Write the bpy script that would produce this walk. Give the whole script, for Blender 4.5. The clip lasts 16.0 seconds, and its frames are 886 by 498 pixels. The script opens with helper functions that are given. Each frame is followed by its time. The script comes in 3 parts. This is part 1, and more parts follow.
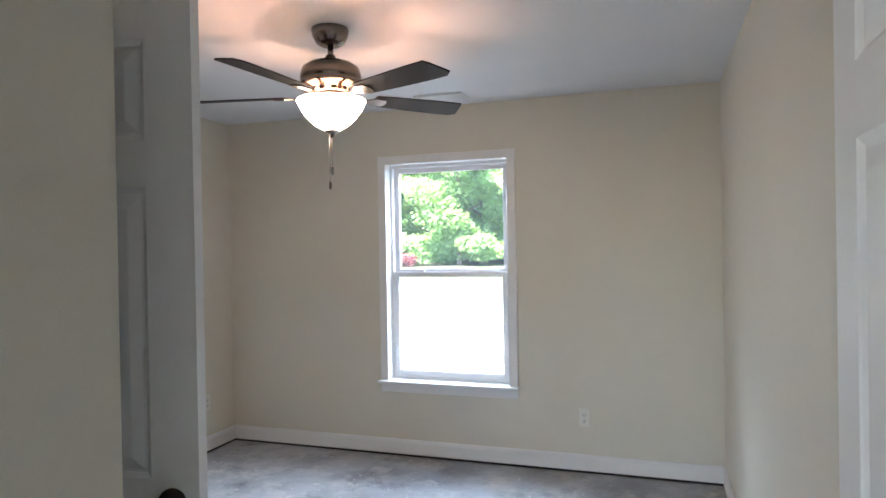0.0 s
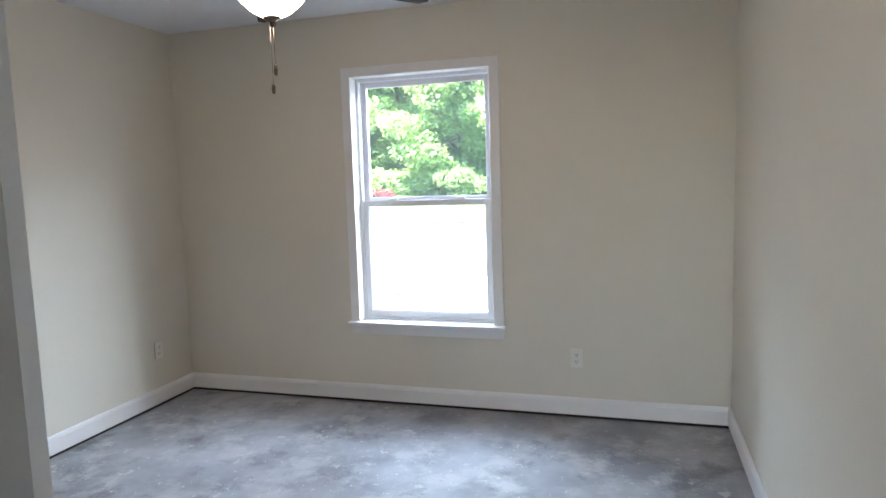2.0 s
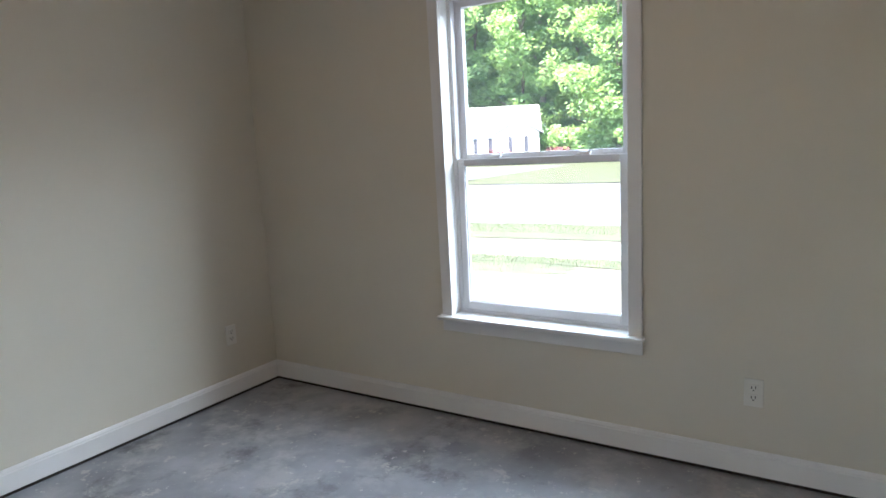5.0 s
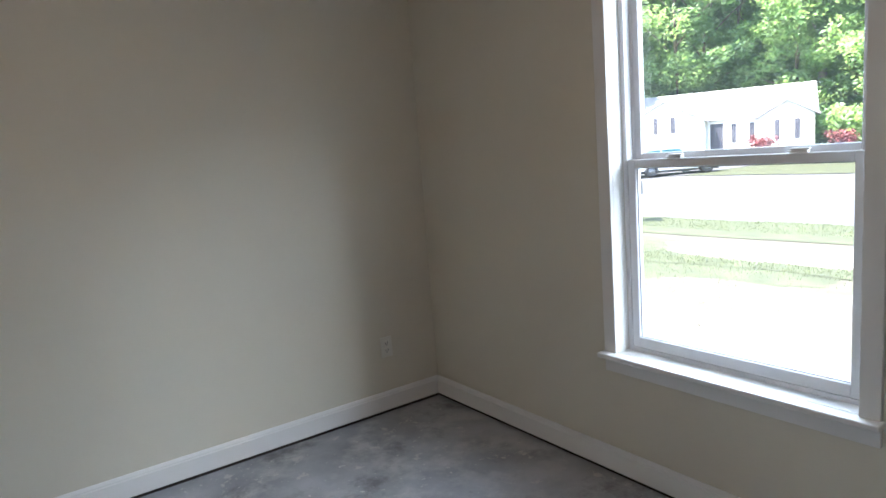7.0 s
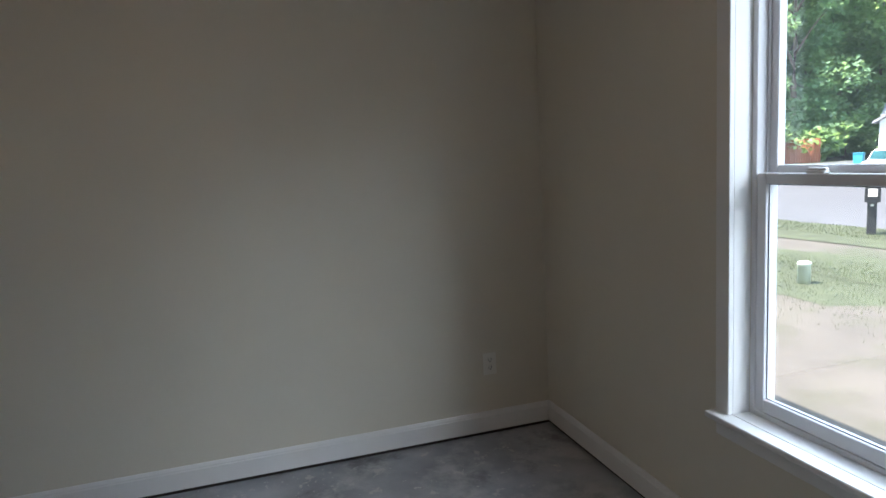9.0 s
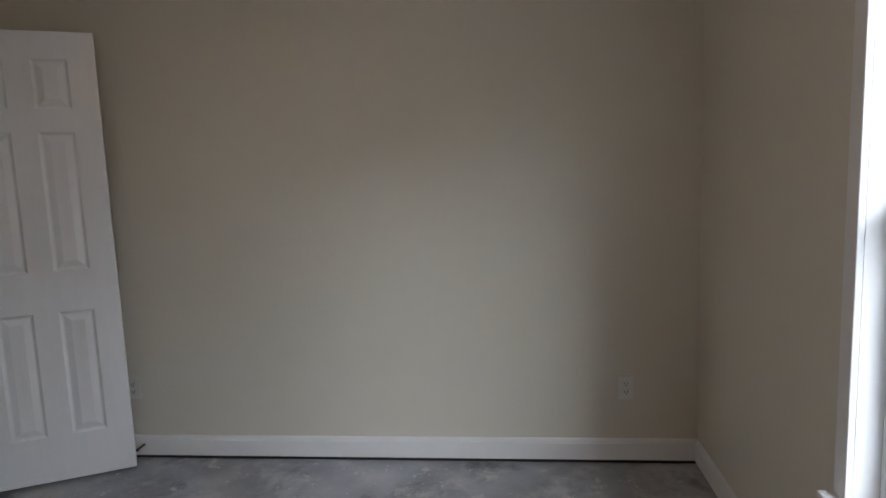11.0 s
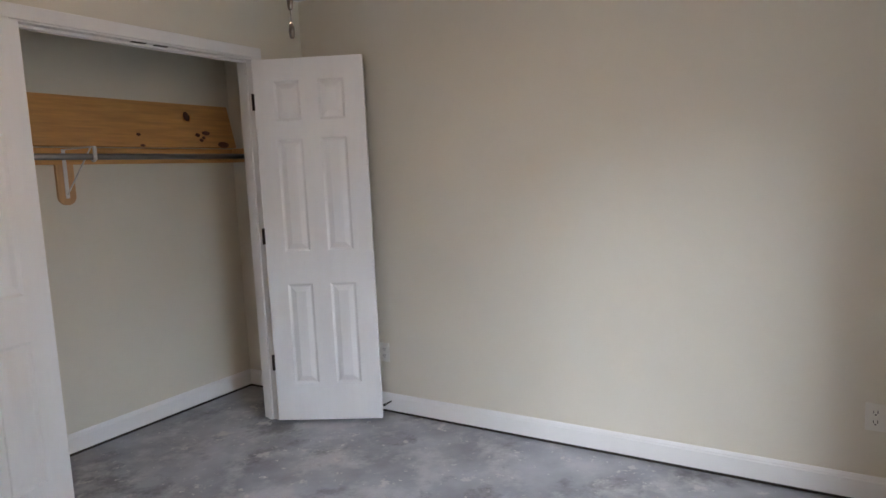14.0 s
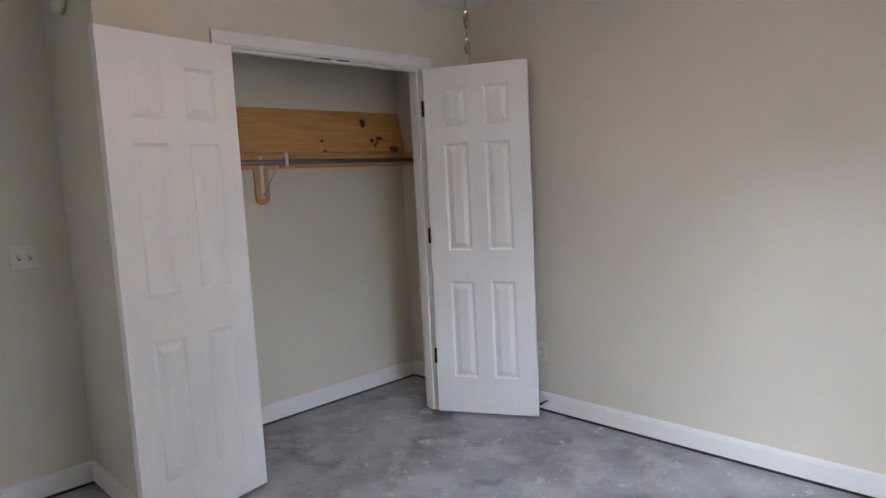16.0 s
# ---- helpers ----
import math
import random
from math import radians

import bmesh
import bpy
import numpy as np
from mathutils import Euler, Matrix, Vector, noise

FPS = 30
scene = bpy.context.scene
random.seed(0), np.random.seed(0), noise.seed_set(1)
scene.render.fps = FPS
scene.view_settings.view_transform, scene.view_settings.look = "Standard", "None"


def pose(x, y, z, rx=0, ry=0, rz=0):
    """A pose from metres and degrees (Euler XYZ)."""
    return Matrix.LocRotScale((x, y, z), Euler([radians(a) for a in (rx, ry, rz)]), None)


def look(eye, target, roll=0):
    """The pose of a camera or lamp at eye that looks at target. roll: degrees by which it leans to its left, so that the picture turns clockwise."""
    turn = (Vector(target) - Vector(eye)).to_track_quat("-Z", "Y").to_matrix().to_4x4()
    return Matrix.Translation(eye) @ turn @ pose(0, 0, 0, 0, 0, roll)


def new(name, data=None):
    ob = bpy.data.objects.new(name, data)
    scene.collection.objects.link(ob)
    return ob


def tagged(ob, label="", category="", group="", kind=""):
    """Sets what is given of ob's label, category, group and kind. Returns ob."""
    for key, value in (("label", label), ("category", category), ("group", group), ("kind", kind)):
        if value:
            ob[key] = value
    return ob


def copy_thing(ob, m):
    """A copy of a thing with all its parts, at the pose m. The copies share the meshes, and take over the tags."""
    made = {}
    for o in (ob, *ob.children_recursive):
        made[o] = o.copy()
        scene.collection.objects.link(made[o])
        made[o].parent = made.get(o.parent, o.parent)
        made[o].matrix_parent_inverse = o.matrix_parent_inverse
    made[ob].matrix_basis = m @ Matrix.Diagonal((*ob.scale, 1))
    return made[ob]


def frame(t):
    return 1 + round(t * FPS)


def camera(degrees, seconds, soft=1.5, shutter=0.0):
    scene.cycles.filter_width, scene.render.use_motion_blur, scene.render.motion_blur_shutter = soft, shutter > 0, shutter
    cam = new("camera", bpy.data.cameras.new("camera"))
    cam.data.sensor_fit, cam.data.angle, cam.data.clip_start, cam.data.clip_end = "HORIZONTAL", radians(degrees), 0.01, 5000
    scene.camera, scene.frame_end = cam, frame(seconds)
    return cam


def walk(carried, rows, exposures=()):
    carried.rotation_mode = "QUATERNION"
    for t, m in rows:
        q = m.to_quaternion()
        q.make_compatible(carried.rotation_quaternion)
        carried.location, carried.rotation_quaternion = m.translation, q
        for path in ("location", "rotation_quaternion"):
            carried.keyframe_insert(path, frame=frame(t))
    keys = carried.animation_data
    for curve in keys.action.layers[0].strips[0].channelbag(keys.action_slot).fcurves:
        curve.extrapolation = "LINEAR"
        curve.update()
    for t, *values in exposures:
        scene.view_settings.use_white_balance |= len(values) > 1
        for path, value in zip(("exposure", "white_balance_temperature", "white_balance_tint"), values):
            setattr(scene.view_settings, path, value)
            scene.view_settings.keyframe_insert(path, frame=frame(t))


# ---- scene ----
cam = camera(69.3, 16.0)
PATH = [
    (0, (3.141, -4.208, 1.492), (2.507, -2.311, 1.479), -1.0),
    (0.5, (3.052, -4.156, 1.476), (2.472, -2.242, 1.431), -1.1),
    (1, (3.013, -4.044, 1.459), (2.459, -2.125, 1.365), -1.4),
    (1.5, (3.011, -3.879, 1.444), (2.45, -1.965, 1.301), -1.6),
    (2, (3.004, -3.732, 1.419), (2.431, -1.828, 1.206), -1.8),
    (2.5, (2.927, -3.536, 1.409), (2.368, -1.632, 1.158), -1.9),
    (3, (2.904, -3.358, 1.393), (2.341, -1.461, 1.103), -2.0),
    (3.5, (2.925, -3.152, 1.352), (2.272, -1.283, 1.07), -1.7),
    (6, (2.982, -2.305, 1.392), (1.659, -0.843, 1.06), -4.7),
    (6.5, (2.953, -2.129, 1.399), (1.509, -0.783, 1.082), -5.0),
    (7, (2.953, -1.986, 1.388), (1.339, -0.843, 1.089), -4.4),
    (7.5, (2.972, -1.829, 1.408), (1.242, -0.872, 1.105), -3.9),
    (8, (2.975, -1.71, 1.402), (1.202, -0.835, 1.103), -3.5),
    (8.5, (2.938, -1.563, 1.393), (1.117, -0.785, 1.116), -3.1),
    (9, (2.917, -1.428, 1.401), (1.024, -0.847, 1.121), -3.3),
    (11.5, (2.934, -0.712, 1.419), (0.998, -1.145, 1.16), -1.9),
    (12, (2.957, -0.618, 1.412), (1.084, -1.271, 1.151), -2.0),
    (12.5, (2.959, -0.596, 1.413), (1.123, -1.346, 1.157), -2.2),
    (13, (2.944, -0.6, 1.406), (1.119, -1.381, 1.16), -2.6),
    (13.5, (2.943, -0.541, 1.406), (1.168, -1.431, 1.168), -2.6),
    (14, (2.957, -0.478, 1.405), (1.266, -1.52, 1.169), -2.6),
    (14.5, (2.98, -0.468, 1.419), (1.364, -1.623, 1.184), -2.8),
    (15, (3.004, -0.469, 1.414), (1.458, -1.717, 1.185), -2.9),
    (15.5, (3.018, -0.465, 1.424), (1.543, -1.797, 1.199), -2.7),
    (16, (3.031, -0.454, 1.425), (1.638, -1.873, 1.208), -2.9),
]
walk(cam, [(t, look(eye, target, roll)) for t, eye, target, roll in PATH],
     [(0, 3.65, 6250, 12), (2.5, 3.45, 6250, 12), (3.5, 3.1, 6450, 11), (6, 2.9, 6500, 11), (7, 2.8, 6500, 11), (8, 2.75, 6500, 11), (8.5, 2.5, 6500, 11), (9, 2.1, 6500, 11), (10, 2.25, 6600, 13),
      (11.5, 2.75, 6900, 16), (12.2, 3.15, 6900, 17), (13, 3.4, 6900, 17), (16, 3.5, 6600, 18)])

# ---- light and exposure ----
world = bpy.data.worlds.new("world")
scene.world = world
world.use_nodes = True
wnt = world.node_tree
sky = wnt.nodes.new("ShaderNodeTexSky")
sky.sky_type = 'NISHITA'
sky.sun_disc = False
sky.sun_elevation = radians(60)
sky.sun_rotation = radians(200)
wnt.links.new(sky.outputs[0], wnt.nodes["Background"].inputs[0])
wnt.nodes["Background"].inputs[1].default_value = 0.15

sun = new("sun", bpy.data.lights.new("sun", 'SUN'))
sun.data.energy = 5.0
sun.data.angle = radians(0.6)
sun.data.color = (1.0, 0.95, 0.87)
sun.matrix_world = look((-6, -18, 33), (0, 0, 0))

BULB = 0.5          # watts of each of the three bulbs in the fan's bowl
for k in range(3):
    bulb = new("fan_bulb", bpy.data.lights.new("fan_bulb", 'POINT'))
    bulb.data.energy = BULB
    bulb.data.color = (1.0, 0.50, 0.29)
    bulb.data.shadow_soft_size = 0.012
    bulb.location = (1.79 + 0.03 * math.cos(radians(100 + 120 * k)), -1.68 + 0.03 * math.sin(radians(100 + 120 * k)), 2.068)

# area lamps added out of view stand in for bright sky above the treeline


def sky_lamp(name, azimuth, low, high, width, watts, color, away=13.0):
    """An added lamp for a patch of sky at an azimuth counted from east to north, between two elevations, facing the
    window.
    """
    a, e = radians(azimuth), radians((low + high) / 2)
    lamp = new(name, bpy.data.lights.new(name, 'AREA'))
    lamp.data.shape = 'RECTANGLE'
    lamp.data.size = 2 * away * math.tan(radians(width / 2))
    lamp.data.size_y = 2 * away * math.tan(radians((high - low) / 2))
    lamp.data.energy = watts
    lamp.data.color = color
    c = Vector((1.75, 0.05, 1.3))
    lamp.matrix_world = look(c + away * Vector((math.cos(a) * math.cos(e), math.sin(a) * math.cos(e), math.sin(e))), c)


sky_lamp("sky_fill_east", 33, 14, 42, 28, 380, (0.76, 0.88, 1.0))
sky_lamp("sky_fill_north", 66, 17, 46, 36, 330, (0.70, 0.85, 1.0))
sky_lamp("sky_fill_west", 128, 26, 52, 40, 420, (0.66, 0.83, 1.0))

# ---- materials ----


def mat(name, color, rough=0.5, metal=0.0, vary=0.06, scale=4.0, bump=0.0, bump_scale=60.0, second=None, second_scale=1.3,
        second_sharp=0.12, coat=0.0, random_tone=0.0, stretch=None, spec=0.5, second_at=0.5):
    """Principled material with broad tone variation, an optional second colour in patches, and fine relief."""
    m = bpy.data.materials.new(name)
    m.use_nodes = True
    nt = m.node_tree
    b = nt.nodes["Principled BSDF"]
    b.inputs["Roughness"].default_value = rough
    b.inputs["Metallic"].default_value = metal
    b.inputs["Coat Weight"].default_value = coat
    b.inputs["Specular IOR Level"].default_value = spec
    tc = nt.nodes.new("ShaderNodeTexCoord")
    vec = tc.outputs["Object"]
    if stretch:
        mp = nt.nodes.new("ShaderNodeMapping")
        mp.inputs["Scale"].default_value = stretch
        nt.links.new(vec, mp.inputs[0])
        vec = mp.outputs[0]

    def tex(s, detail=4.0, r=0.55):
        n = nt.nodes.new("ShaderNodeTexNoise")
        n.inputs["Scale"].default_value = s
        n.inputs["Detail"].default_value = detail
        n.inputs["Roughness"].default_value = r
        nt.links.new(vec, n.inputs["Vector"])
        return n.outputs[0]

    def ramp(fac, a, c, ca, cc):
        r = nt.nodes.new("ShaderNodeValToRGB")
        r.color_ramp.elements[0].position, r.color_ramp.elements[1].position = a, c
        r.color_ramp.elements[0].color, r.color_ramp.elements[1].color = (*ca, 1), (*cc, 1)
        nt.links.new(fac, r.inputs[0])
        return r.outputs[0]

    def mixed(fac, a, c):
        x = nt.nodes.new("ShaderNodeMix")
        x.data_type = 'RGBA'
        for sock, v in ((x.inputs[0], fac), (x.inputs[6], a), (x.inputs[7], c)):
            if hasattr(v, "is_linked"):
                nt.links.new(v, sock)
            else:
                sock.default_value = v
        return x.outputs[2]

    lo = tuple(max(0, c * (1 - vary)) for c in color)
    hi = tuple(min(1, c * (1 + vary)) for c in color)
    col = ramp(tex(scale), 0.3, 0.7, lo, hi)
    if second:
        mask = ramp(tex(second_scale, 8.0, 0.65), second_at - second_sharp, second_at + second_sharp, (0, 0, 0), (1, 1, 1))
        col = mixed(mask, col, (*second, 1))
    if random_tone:
        oi = nt.nodes.new("ShaderNodeObjectInfo")
        rr = ramp(oi.outputs["Random"], 0, 1, (1 - random_tone,) * 3, (1, 1, 1))
        x = nt.nodes.new("ShaderNodeMix")
        x.data_type, x.blend_type = 'RGBA', 'MULTIPLY'
        x.inputs[0].default_value = 1
        nt.links.new(col, x.inputs[6])
        nt.links.new(rr, x.inputs[7])
        col = x.outputs[2]
    nt.links.new(col, b.inputs["Base Color"])
    if bump:
        bp = nt.nodes.new("ShaderNodeBump")
        bp.inputs["Strength"].default_value = bump
        bp.inputs["Distance"].default_value = 0.002
        nt.links.new(tex(bump_scale, 3.0), bp.inputs["Height"])
        nt.links.new(bp.outputs[0], b.inputs["Normal"])
    return m


M_WALL = mat("cream_wall_paint", (0.66, 0.622, 0.53), 0.55, vary=0.025, scale=1.5, bump=0.25, bump_scale=220)
M_CEIL = mat("ceiling_paint", (0.74, 0.74, 0.75), 0.8, vary=0.02, scale=2, bump=0.35, bump_scale=160)
M_TRIM = mat("white_trim_paint", (0.76, 0.755, 0.745), 0.5, vary=0.02, scale=5, bump=0.06, bump_scale=90)
M_DOOR = mat("white_door_paint", (0.78, 0.78, 0.78), 0.40, vary=0.02, scale=6, bump=0.20, bump_scale=70, stretch=(3, 3, 0.4))
M_VINYL = mat("white_vinyl", (0.72, 0.72, 0.74), 0.5, spec=0.3, vary=0.01)
M_PLATE = mat("ivory_plastic", (0.72, 0.705, 0.65), 0.35, vary=0.01)
M_SLOT = mat("dark_slot", (0.02, 0.02, 0.02), 0.6)
# near-black colour for the shade in the gap under the baseboards
M_GAPSHADE = mat("dark_gap_shade", (0.03, 0.025, 0.02), 0.9)
M_NICKEL = mat("brushed_nickel", (0.22, 0.185, 0.16), 0.24, 1.0, vary=0.08, scale=30, stretch=(1, 1, 12))
M_BRONZE = mat("oil_bronze", (0.045, 0.035, 0.03), 0.38, 0.8, vary=0.1, scale=20)
M_BLADE = mat("espresso_blade", (0.022, 0.014, 0.011), 0.6, vary=0.25, scale=6, stretch=(1, 9, 1), spec=0.28)
M_GREY = mat("grey_steel_rod", (0.20, 0.20, 0.21), 0.35, 0.8, vary=0.1)
M_WHITEMETAL = mat("white_enamel", (0.75, 0.75, 0.74), 0.35)
M_EXT = mat("exterior_sheathing", (0.45, 0.44, 0.42), 0.8)
M_SHINGLE = mat("grey_shingle", (0.27, 0.27, 0.30), 0.9, vary=0.2, scale=3, bump=0.3, bump_scale=20)
M_SIDING = mat("white_siding", (0.80, 0.80, 0.78), 0.6, vary=0.03)
M_SHUTTER = mat("dark_shutter", (0.05, 0.05, 0.07), 0.5)
M_REDWOOD = mat("red_cedar_fence", (0.36, 0.12, 0.06), 0.8, vary=0.2, scale=2, random_tone=0.25)
M_ROAD = mat("sunlit_asphalt", (0.085, 0.086, 0.094), 0.9, vary=0.10, scale=1.5, bump=0.3, bump_scale=60)
M_SAND = mat("pale_sand", (0.17, 0.152, 0.132), 0.95, vary=0.12, scale=2, bump=0.5, bump_scale=14)
M_YARD = mat("bare_yard_soil", (0.085, 0.072, 0.060), 0.95, vary=0.2, scale=1.4, bump=0.6, bump_scale=12,
             second=(0.060, 0.055, 0.036), second_scale=1.6, second_sharp=0.1, second_at=0.58)
M_GRASS = mat("lawn_grass", (0.046, 0.053, 0.025), 0.9, vary=0.3, scale=3, bump=0.5, bump_scale=30)
M_BLADEGRASS = mat("grass_blade", (0.075, 0.095, 0.036), 0.7, vary=0.3, scale=8)
M_GROUND = mat("sandy_yard", (0.080, 0.068, 0.054), 0.95, vary=0.14, scale=1.7, bump=0.6, bump_scale=12,
               second=(0.045, 0.053, 0.025), second_scale=0.35, second_sharp=0.07, second_at=0.56)
M_BARK = mat("tree_bark", (0.20, 0.16, 0.12), 0.9, vary=0.3, scale=4, bump=0.5, bump_scale=10)
M_BLACK = mat("black_plastic", (0.02, 0.02, 0.022), 0.4)
M_PALEGREEN = mat("pale_green_plastic", (0.50, 0.56, 0.46), 0.5)
M_CARPAINT = mat("white_car_paint", (0.78, 0.78, 0.79), 0.25, vary=0.01, coat=0.6)
# teal base colour carries the sky's reflection in the car windows
M_CARGLASS = mat("sky_teal_car_glass", (0.04, 0.16, 0.19), 0.08, vary=0.05)
M_BINBLUE = mat("blue_plastic", (0.03, 0.30, 0.42), 0.45, vary=0.08)
M_PALEBARK = mat("pale_dead_bark", (0.36, 0.31, 0.26), 0.9, vary=0.25, scale=3, bump=0.5, bump_scale=12, stretch=(3, 3, 0.6))
M_MAROON = mat("maroon_leaf", (0.20, 0.05, 0.06), 0.6, vary=0.3)


def concrete():
    m = mat("bare_concrete", (0.325, 0.335, 0.365), 0.6, vary=0.30, scale=2.6, bump=0.35, bump_scale=45,
            second=(0.455, 0.46, 0.475), second_scale=4.0, second_sharp=0.07, second_at=0.56)
    nt = m.node_tree
    b = nt.nodes["Principled BSDF"]
    col = b.inputs["Base Color"].links[0].from_socket
    tc = nt.nodes.new("ShaderNodeTexCoord")

    def layer(col, scale, lo, hi, tint, seed, amount):
        n = nt.nodes.new("ShaderNodeTexNoise")
        n.noise_dimensions = '4D'
        n.inputs["W"].default_value = seed
        n.inputs["Scale"].default_value = scale
        n.inputs["Detail"].default_value = 6
        n.inputs["Roughness"].default_value = 0.7
        nt.links.new(tc.outputs["Object"], n.inputs["Vector"])
        r = nt.nodes.new("ShaderNodeValToRGB")
        r.color_ramp.elements[0].position, r.color_ramp.elements[1].position = lo, hi
        r.color_ramp.elements[0].color, r.color_ramp.elements[1].color = (0, 0, 0, 1), (amount,) * 3 + (1,)
        nt.links.new(n.outputs[0], r.inputs[0])
        x = nt.nodes.new("ShaderNodeMix")
        x.data_type = 'RGBA'
        nt.links.new(r.outputs[0], x.inputs[0])
        nt.links.new(col, x.inputs[6])
        x.inputs[7].default_value = (*tint, 1)
        return x.outputs[2]

    col = layer(col, 2.6, 0.54, 0.64, (0.12, 0.12, 0.125), 3.1, 0.7)     # damp stains
    col = layer(col, 8.0, 0.60, 0.635, (0.55, 0.54, 0.52), 9.7, 0.8)     # drywall mud spots
    col = layer(col, 26.0, 0.625, 0.65, (0.64, 0.63, 0.61), 5.2, 0.9)     # paint specks
    nt.links.new(col, b.inputs["Base Color"])
    n = nt.nodes.new("ShaderNodeTexNoise")
    n.inputs["Scale"].default_value = 1.8
    n.inputs["Detail"].default_value = 5
    mr = nt.nodes.new("ShaderNodeMapRange")
    mr.inputs["To Min"].default_value, mr.inputs["To Max"].default_value = 0.38, 0.8
    nt.links.new(tc.outputs["Object"], n.inputs["Vector"])
    nt.links.new(n.outputs[0], mr.inputs[0])
    nt.links.new(mr.outputs[0], b.inputs["Roughness"])
    return m


def pine():
    """Varnished knotty pine, grain along x."""
    m = mat("knotty_pine", (0.60, 0.32, 0.115), 0.45, vary=0.16, scale=9, stretch=(0.5, 6, 6), bump=0.1, bump_scale=40, coat=0.2)
    return m


M_FLOOR = concrete()
M_PINE = pine()
M_KNOT = mat("pine_knot", (0.09, 0.028, 0.012), 0.45, vary=0.4, scale=60)
M_PALEPINE = mat("raw_pine", (0.58, 0.34, 0.17), 0.55, vary=0.12, scale=9, stretch=(6, 6, 0.6))

M_GLASS = bpy.data.materials.new("window_glass")
M_GLASS.use_nodes = True
_b = M_GLASS.node_tree.nodes["Principled BSDF"]
_b.inputs["Transmission Weight"].default_value = 1.0
_b.inputs["Roughness"].default_value = 0.0
_b.inputs["IOR"].default_value = 1.45
_b.inputs["Base Color"].default_value = (0.97, 0.985, 0.98, 1)

# slight translucency in the panes paints in the pale haze over the view
_n = M_GLASS.node_tree
_d = _n.nodes.new("ShaderNodeBsdfTranslucent")
_d.inputs[0].default_value = (0.80, 0.86, 0.86, 1)
_x = _n.nodes.new("ShaderNodeMixShader")
_x.inputs[0].default_value = 0.012
_n.links.new(_b.outputs[0], _x.inputs[1])
_n.links.new(_d.outputs[0], _x.inputs[2])
_n.links.new(_x.outputs[0], _n.nodes["Material Output"].inputs[0])

M_BOWL = bpy.data.materials.new("lit_frosted_glass")
M_BOWL.use_nodes = True
_b = M_BOWL.node_tree.nodes["Principled BSDF"]
_b.inputs["Base Color"].default_value = (0.9, 0.85, 0.78, 1)
_b.inputs["Emission Color"].default_value = (1.0, 0.77, 0.58, 1)
_b.inputs["Emission Strength"].default_value = 2.4


def leaf_mat(name, color):
    m = mat(name, color, 0.6, vary=0.35, scale=0.9, random_tone=0.35)
    b = m.node_tree.nodes["Principled BSDF"]
    tr = m.node_tree.nodes.new("ShaderNodeBsdfTranslucent")
    tr.inputs[0].default_value = (color[0] * 1.6, color[1] * 1.5, color[2], 1)
    mx = m.node_tree.nodes.new("ShaderNodeMixShader")
    mx.inputs[0].default_value = 0.5
    out = m.node_tree.nodes["Material Output"]
    m.node_tree.links.new(b.outputs[0], mx.inputs[1])
    m.node_tree.links.new(tr.outputs[0], mx.inputs[2])
    m.node_tree.links.new(mx.outputs[0], out.inputs[0])
    return m


M_LEAF = [leaf_mat("leaf_bright", (0.26, 0.41, 0.21)), leaf_mat("leaf_mid", (0.25, 0.39, 0.19)), leaf_mat("leaf_deep", (0.22, 0.36, 0.21))]

# ---- mesh helpers ----


def box(bm, x0, x1, y0, y1, z0, z1):
    v = [bm.verts.new(p) for p in ((x0, y0, z0), (x1, y0, z0), (x1, y1, z0), (x0, y1, z0), (x0, y0, z1), (x1, y0, z1), (x1, y1, z1), (x0, y1, z1))]
    for f in ((3, 2, 1, 0), (4, 5, 6, 7), (0, 1, 5, 4), (1, 2, 6, 5), (2, 3, 7, 6), (3, 0, 4, 7)):
        bm.faces.new([v[i] for i in f])
    return v


def rbox(x0, x1, y0, y1, z0, z1, r=0.003, seg=2):
    bm = bmesh.new()
    box(bm, x0, x1, y0, y1, z0, z1)
    bmesh.ops.bevel(bm, geom=list(bm.edges), offset=r, segments=seg, affect='EDGES', profile=0.5)
    return bm


def lathe(profile, seg=32, closed=False):
    """Revolve (radius, z) pairs round z."""
    bm = bmesh.new()
    rings = []
    for r, z in profile:
        if r < 1e-5:
            rings.append([bm.verts.new((0, 0, z))])
        else:
            rings.append([bm.verts.new((r * math.cos(2 * math.pi * i / seg), r * math.sin(2 * math.pi * i / seg), z)) for i in range(seg)])
    for a, b in zip(rings, rings[1:]):
        for i in range(seg):
            j = (i + 1) % seg
            q = [a[i % len(a)], a[j % len(a)], b[j % len(b)], b[i % len(b)]]
            u = []
            for w in q:
                if w not in u:
                    u.append(w)
            if len(u) > 2:
                bm.faces.new(u)
    bmesh.ops.recalc_face_normals(bm, faces=bm.faces)
    for f in bm.faces:
        f.smooth = True
    return bm


def tube(points, r, seg=8):
    """A round bar along points."""
    bm = bmesh.new()
    rings = []
    for i, p in enumerate(points):
        p = Vector(p)
        d = (Vector(points[min(i + 1, len(points) - 1)]) - Vector(points[max(i - 1, 0)])).normalized()
        q = d.to_track_quat('Z', 'Y')
        rr = r[i] if isinstance(r, (list, tuple)) else r
        rings.append([bm.verts.new(p + q @ Vector((rr * math.cos(2 * math.pi * k / seg), rr * math.sin(2 * math.pi * k / seg), 0))) for k in range(seg)])
    for a, b in zip(rings, rings[1:]):
        for k in range(seg):
            bm.faces.new((a[k], a[(k + 1) % seg], b[(k + 1) % seg], b[k]))
    bm.faces.new(rings[0][::-1])
    bm.faces.new(rings[-1])
    for f in bm.faces:
        f.smooth = True
    return bm


